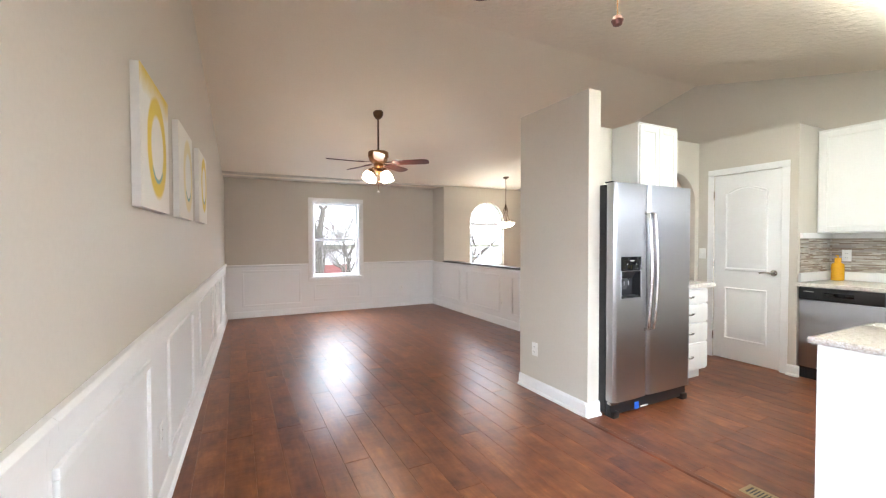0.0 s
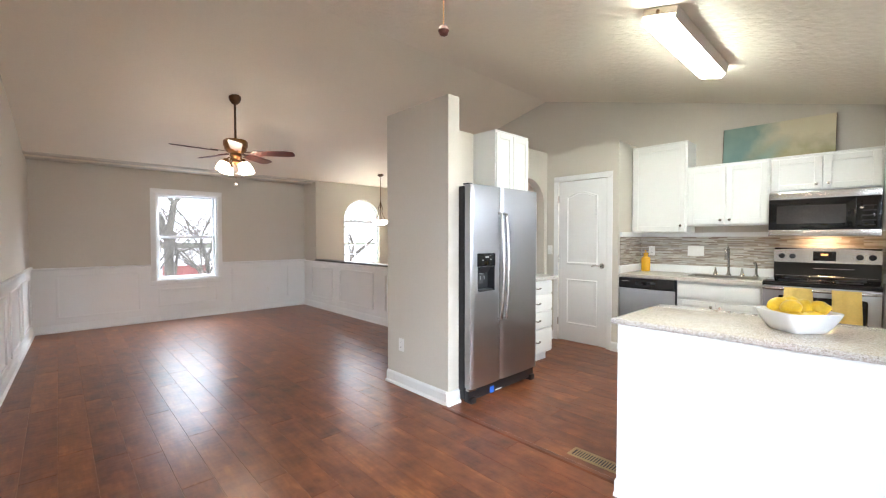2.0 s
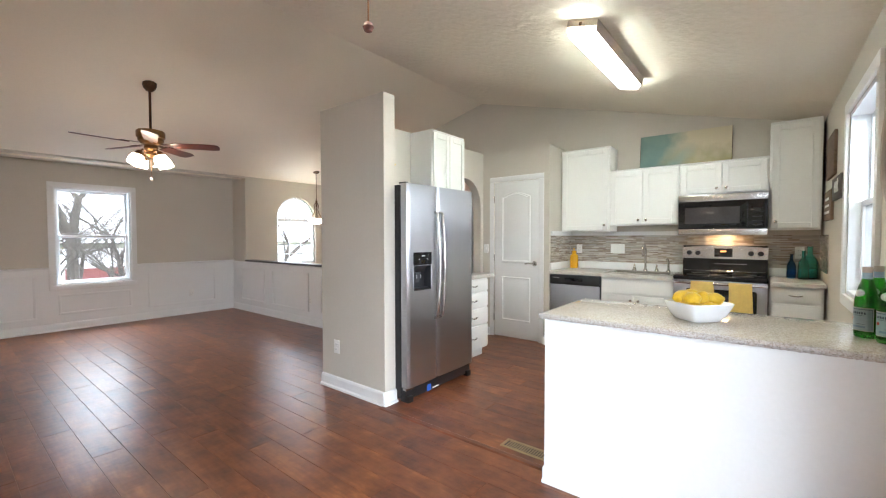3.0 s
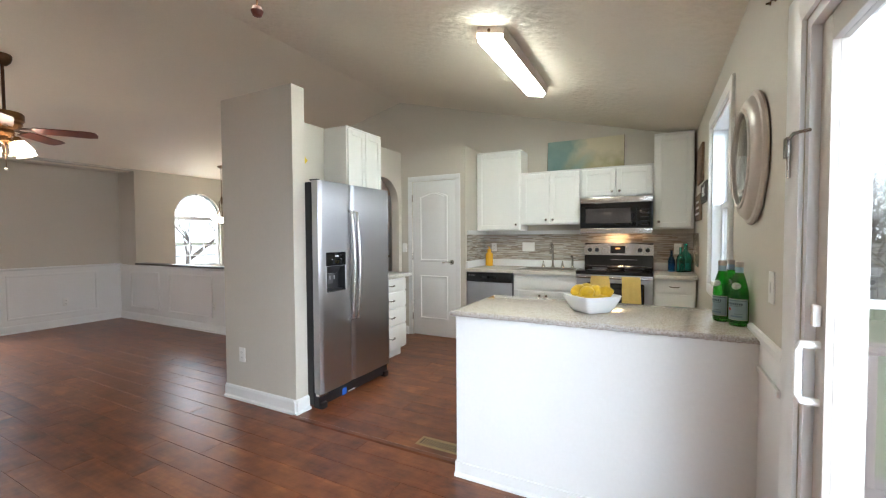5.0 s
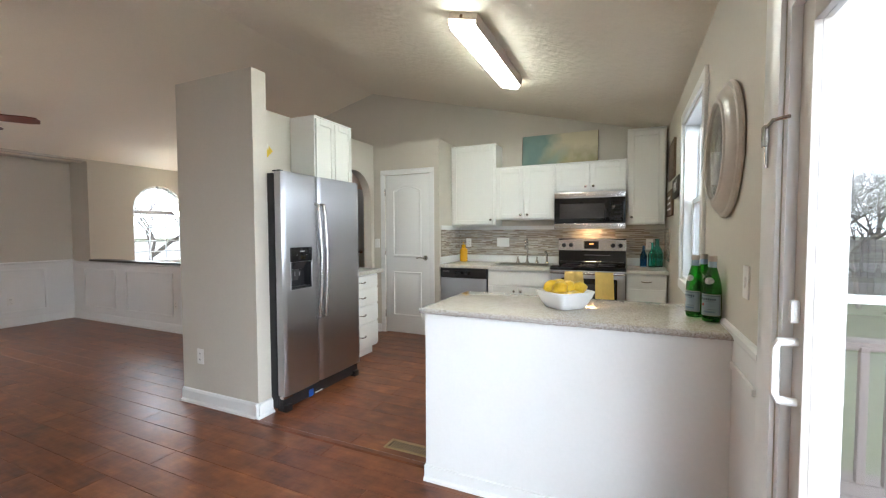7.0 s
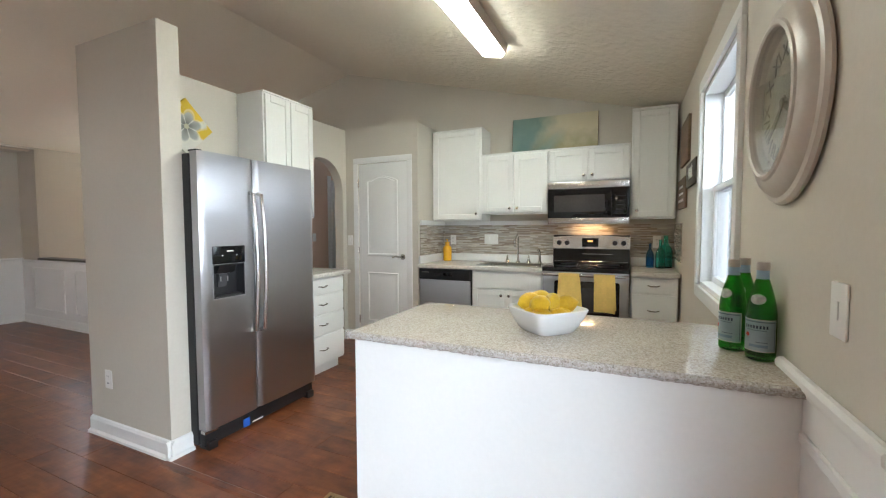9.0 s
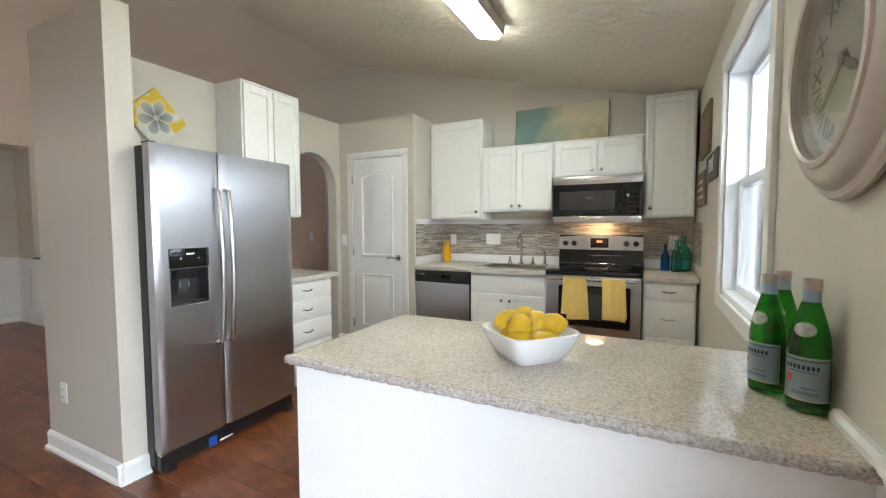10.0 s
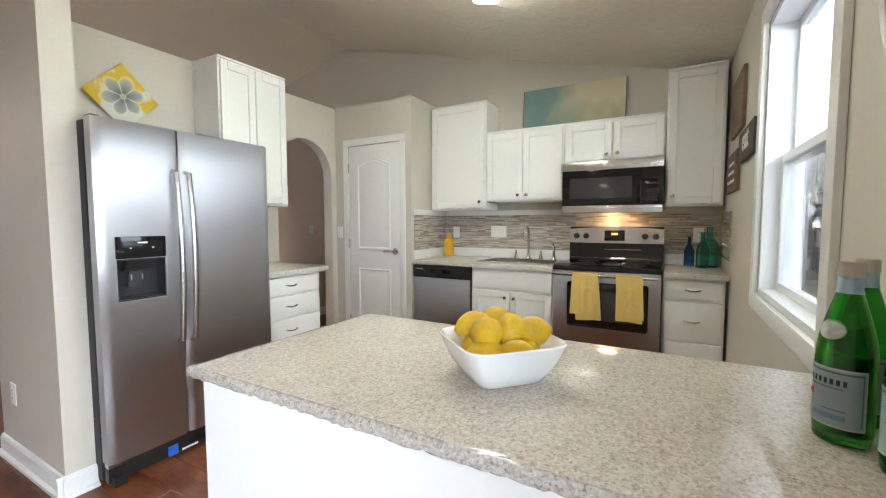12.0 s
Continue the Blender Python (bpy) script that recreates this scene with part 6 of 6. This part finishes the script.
bare_tree(3.25, 15.2, 8.5, 3, "leafless tree with a thick trunk in the front yard", 1.05, 6, 0.35, 0.34, 0.017)
for i, (x, y, h) in enumerate(((1.6, 19.0, 6.5), (2.9, 21.0, 7.0), (4.6, 24.0, 8.0), (0.4, 23.0, 7.5), (6.3, 20.5, 6.5))):
    bare_tree(x, y, h, 60 + i, "leafless tree with thin limbs farther down the front yard", 1.0, 6, 0.35, 0.26, 0.0095)
for i, (x, y, h) in enumerate(((3.75, 14.0, 4.6), (4.35, 15.4, 5.2), (2.75, 14.6, 4.8), (3.6, 17.5, 6.0))):
    bare_tree(x, y, h, 90 + i, "leafless tree with many low limbs in the front yard", 1.15, 6, 0.25, 0.24, 0.012)
bare_tree(4.6, 17.0, 6.5, 4, "leafless tree with spreading limbs in the front yard", 1.0, 6, 0.3, 0.3, 0.010)
bare_tree(9.2, 15.5, 5.5, 8, "leafless tree by the street", 0.95, 6, 0.2, 0.3)
for i, (x, y, h) in enumerate(((14.0, -3.4, 4.5), (18.5, -2.0, 6.0), (19.5, -4.2, 6.5), (18.8, -6.0, 5.5), (20.5, 0.4, 6.0), (19.0, -9.0, 6.0), (22.0, -3.0, 8.0), (18.4, -3.2, 4.5), (23.0, -7.0, 8.0), (21.0, -5.2, 7.0), (19.2, -0.6, 5.0), (24.0, -4.6, 9.0), (18.6, -4.9, 4.5), (20.0, -7.6, 6.5), (22.5, -1.2, 7.5), (17.8, -1.0, 4.0), (17.9, -2.6, 4.4), (18.0, -4.1, 4.2), (17.8, -5.6, 4.6), (18.1, -7.0, 4.4), (17.9, -8.3, 4.2), (18.3, 0.5, 4.4))):
    bare_tree(x, y, h, 20 + i, "leafless tree behind the garden fence" if x > 17 else "leafless tree on the lawn", 0.95, 6, 0.2, 0.3)


structure("road", bx(-40, 80, 10.6, 88, -0.56, -0.54), material("pale_concrete", (0.55, 0.54, 0.52), 0.9, vary=0.06, scale=0.6, grain=20), "pale concrete drive and street", "road")
gw = thing("garden_wall", "low red brick wall with a white end post across the drive", "garden wall")
part("wall", bx(4.3, 6.15, 23.2, 23.42, -0.545, 0.0, bevel=0.01), BRICK, gw)
part("coping", bx(4.28, 6.15, 23.17, 23.45, 0.001, 0.06, bevel=0.01), BRICK, gw)
part("post", bx(6.16, 6.32, 23.2, 23.42, -0.545, 0.10, bevel=0.01), WHITE, gw, "white end post")

HAZE = glowing("overcast_sky", (0.94, 0.97, 1.0), 1.5)
ring = lathe(bmesh.new(), [(180, -1.0), (180, 160)], n=48)
bmesh.ops.delete(ring, geom=[f for f in ring.faces if len(f.verts) > 4], context="FACES")
structure("backdrop", ring, HAZE, "bright overcast sky low over the horizon", "sky")

# ---- floor register and transition strip ----
REG = material("brass_register", (0.36, 0.29, 0.17), 0.4, 0.6, vary=0.15, scale=10)
rv = thing("floor_register", "brass-coloured metal floor register with louvres", "floor vent")
VX0, VX1, VY0, VY1 = 3.195, 3.305, 2.68, 2.985
for a in ((VX0, VX1, VY0, VY0 + 0.018), (VX0, VX1, VY1 - 0.018, VY1), (VX0, VX0 + 0.018, VY0 + 0.018, VY1 - 0.018), (VX1 - 0.018, VX1, VY0 + 0.018, VY1 - 0.018)):
    part("frame", bx(*a, 0.0005, 0.006, bevel=0.002, seg=1), REG, rv)
# flat black sheet stands for the shade in the duct below
part("shade_sheet", bx(VX0 + 0.018, VX1 - 0.018, VY0 + 0.018, VY1 - 0.018, 0.0005, 0.001), BLACK, rv)
for i in range(16):
    y = VY0 + 0.024 + i * 0.0162
    part("louvre", bx(VX0 + 0.018, VX1 - 0.018, y, y + 0.006, 0.0012, 0.005), REG, rv)

# ---- plank floor ----
FLOOR = bpy.data.materials.new("hand_scraped_cherry_planks")
FLOOR.use_nodes = True
n, l = FLOOR.node_tree.nodes, FLOOR.node_tree.links
b = n["Principled BSDF"]
tc, info = n.new("ShaderNodeTexCoord"), n.new("ShaderNodeObjectInfo")
isl = n.new("ShaderNodeNewGeometry")
rnd_sum = math_node(n, l, "FRACT", math_node(n, l, "ADD", info.outputs["Random"], isl.outputs["Random Per Island"]))
off = n.new("ShaderNodeCombineXYZ")
l.new(math_node(n, l, "MULTIPLY", rnd_sum, 37.0), off.inputs[0])
l.new(math_node(n, l, "MULTIPLY", rnd_sum, 91.0), off.inputs[1])
vadd = n.new("ShaderNodeVectorMath")
l.new(tc.outputs["Object"], vadd.inputs[0])
l.new(off.outputs[0], vadd.inputs[1])


def stretched(scale, detail, sx, sy, rough=0.55):
    mp, t = n.new("ShaderNodeMapping"), n.new("ShaderNodeTexNoise")
    mp.inputs["Scale"].default_value = (sx, sy, 1)
    t.inputs["Scale"].default_value, t.inputs["Detail"].default_value, t.inputs["Roughness"].default_value = scale, detail, rough
    l.new(vadd.outputs[0], mp.inputs["Vector"])
    l.new(mp.outputs[0], t.inputs["Vector"])
    return t.outputs["Fac"]


grain = stretched(9, 3, 5, 0.6, 0.6)
blot = stretched(5.0, 5, 1.5, 0.9, 0.6)
ramp = n.new("ShaderNodeValToRGB")
e = ramp.color_ramp.elements
e[0].position, e[0].color = 0.30, (0.044, 0.0125, 0.0075, 1)
e[1].position, e[1].color = 0.74, (0.32, 0.12, 0.042, 1)
e.new(0.45).color = (0.122, 0.036, 0.015, 1)
e.new(0.60).color = (0.195, 0.066, 0.025, 1)
val = math_node(n, l, "ADD", math_node(n, l, "MULTIPLY", grain, 0.25), math_node(n, l, "MULTIPLY", blot, 0.75))
val = math_node(n, l, "ADD", val, math_node(n, l, "MULTIPLY_ADD", rnd_sum, 0.14, -0.05))
l.new(val, ramp.inputs[0])
l.new(ramp.outputs[0], b.inputs["Base Color"])
rr = n.new("ShaderNodeMapRange")
rr.inputs["To Min"].default_value, rr.inputs["To Max"].default_value = 0.27, 0.34
l.new(blot, rr.inputs["Value"])
l.new(rr.outputs[0], b.inputs["Roughness"])
bp = n.new("ShaderNodeBump")
bp.inputs["Strength"].default_value, bp.inputs["Distance"].default_value = 0.42, 0.003
ripple = stretched(7, 2, 1.0, 3.2)
l.new(ripple, bp.inputs["Height"])
l.new(bp.outputs[0], b.inputs["Normal"])
JOINT = material("pale_plank_joint", (0.24, 0.10, 0.045), 0.6, vary=0.2)

fl_ob = structure("floor", bx(0.1, 8.1, 1.1, 9.7, -0.011, -0.004), JOINT, "hand-scraped reddish cherry plank floor", "floor")
PW, PL = 0.157, 1.22
PLANK = finish("plank", bx(-PW / 2 + 0.0008, PW / 2 - 0.0008, -PL / 2 + 0.0008, PL / 2 - 0.0008, -0.0038, 0.0, bevel=0.0011, seg=1), FLOOR)
STRIP = (3.095, 3.150)
rnd = random.Random(5)
far = bmesh.new()
rows = [0.30 + PW * (i + 0.5) for i in range(50)]
count = 0
for x in rows:
    shift = rnd.uniform(0, PL)
    y = 1.1 + PL / 2 - shift
    while y - PL / 2 < 9.6:
        if y + PL / 2 > 1.15 and y - PL / 2 < 9.55:
            lo, hi = max(y - PL / 2, 1.13), min(y + PL / 2, 9.6)
            if x < 6.4 and y < 7.6 and count < 298:
                ob = new("plank", PLANK)
                ob.parent = fl_ob
                ob.location, ob.scale = (x, (lo + hi) / 2, 0), (1, (hi - lo) / PL, 1)
                count += 1
            else:
                box(far, x - PW / 2 + 0.0008, x + PW / 2 - 0.0008, lo + 0.0008, hi - 0.0008, -0.0038, 0.0)
        y += PL
far_ob = part("far_planks", far, FLOOR, fl_ob)
far_ob["kind"] = "stuff"
structure("transition_strip", prism(bmesh.new(), [(STRIP[0], 0.0005), (STRIP[1], 0.0005), (STRIP[1] - 0.012, 0.007), (STRIP[0] + 0.012, 0.007)], "y", 2.62, 4.0), FLOOR, "reddish wooden transition strip in the floor", "floor strip")
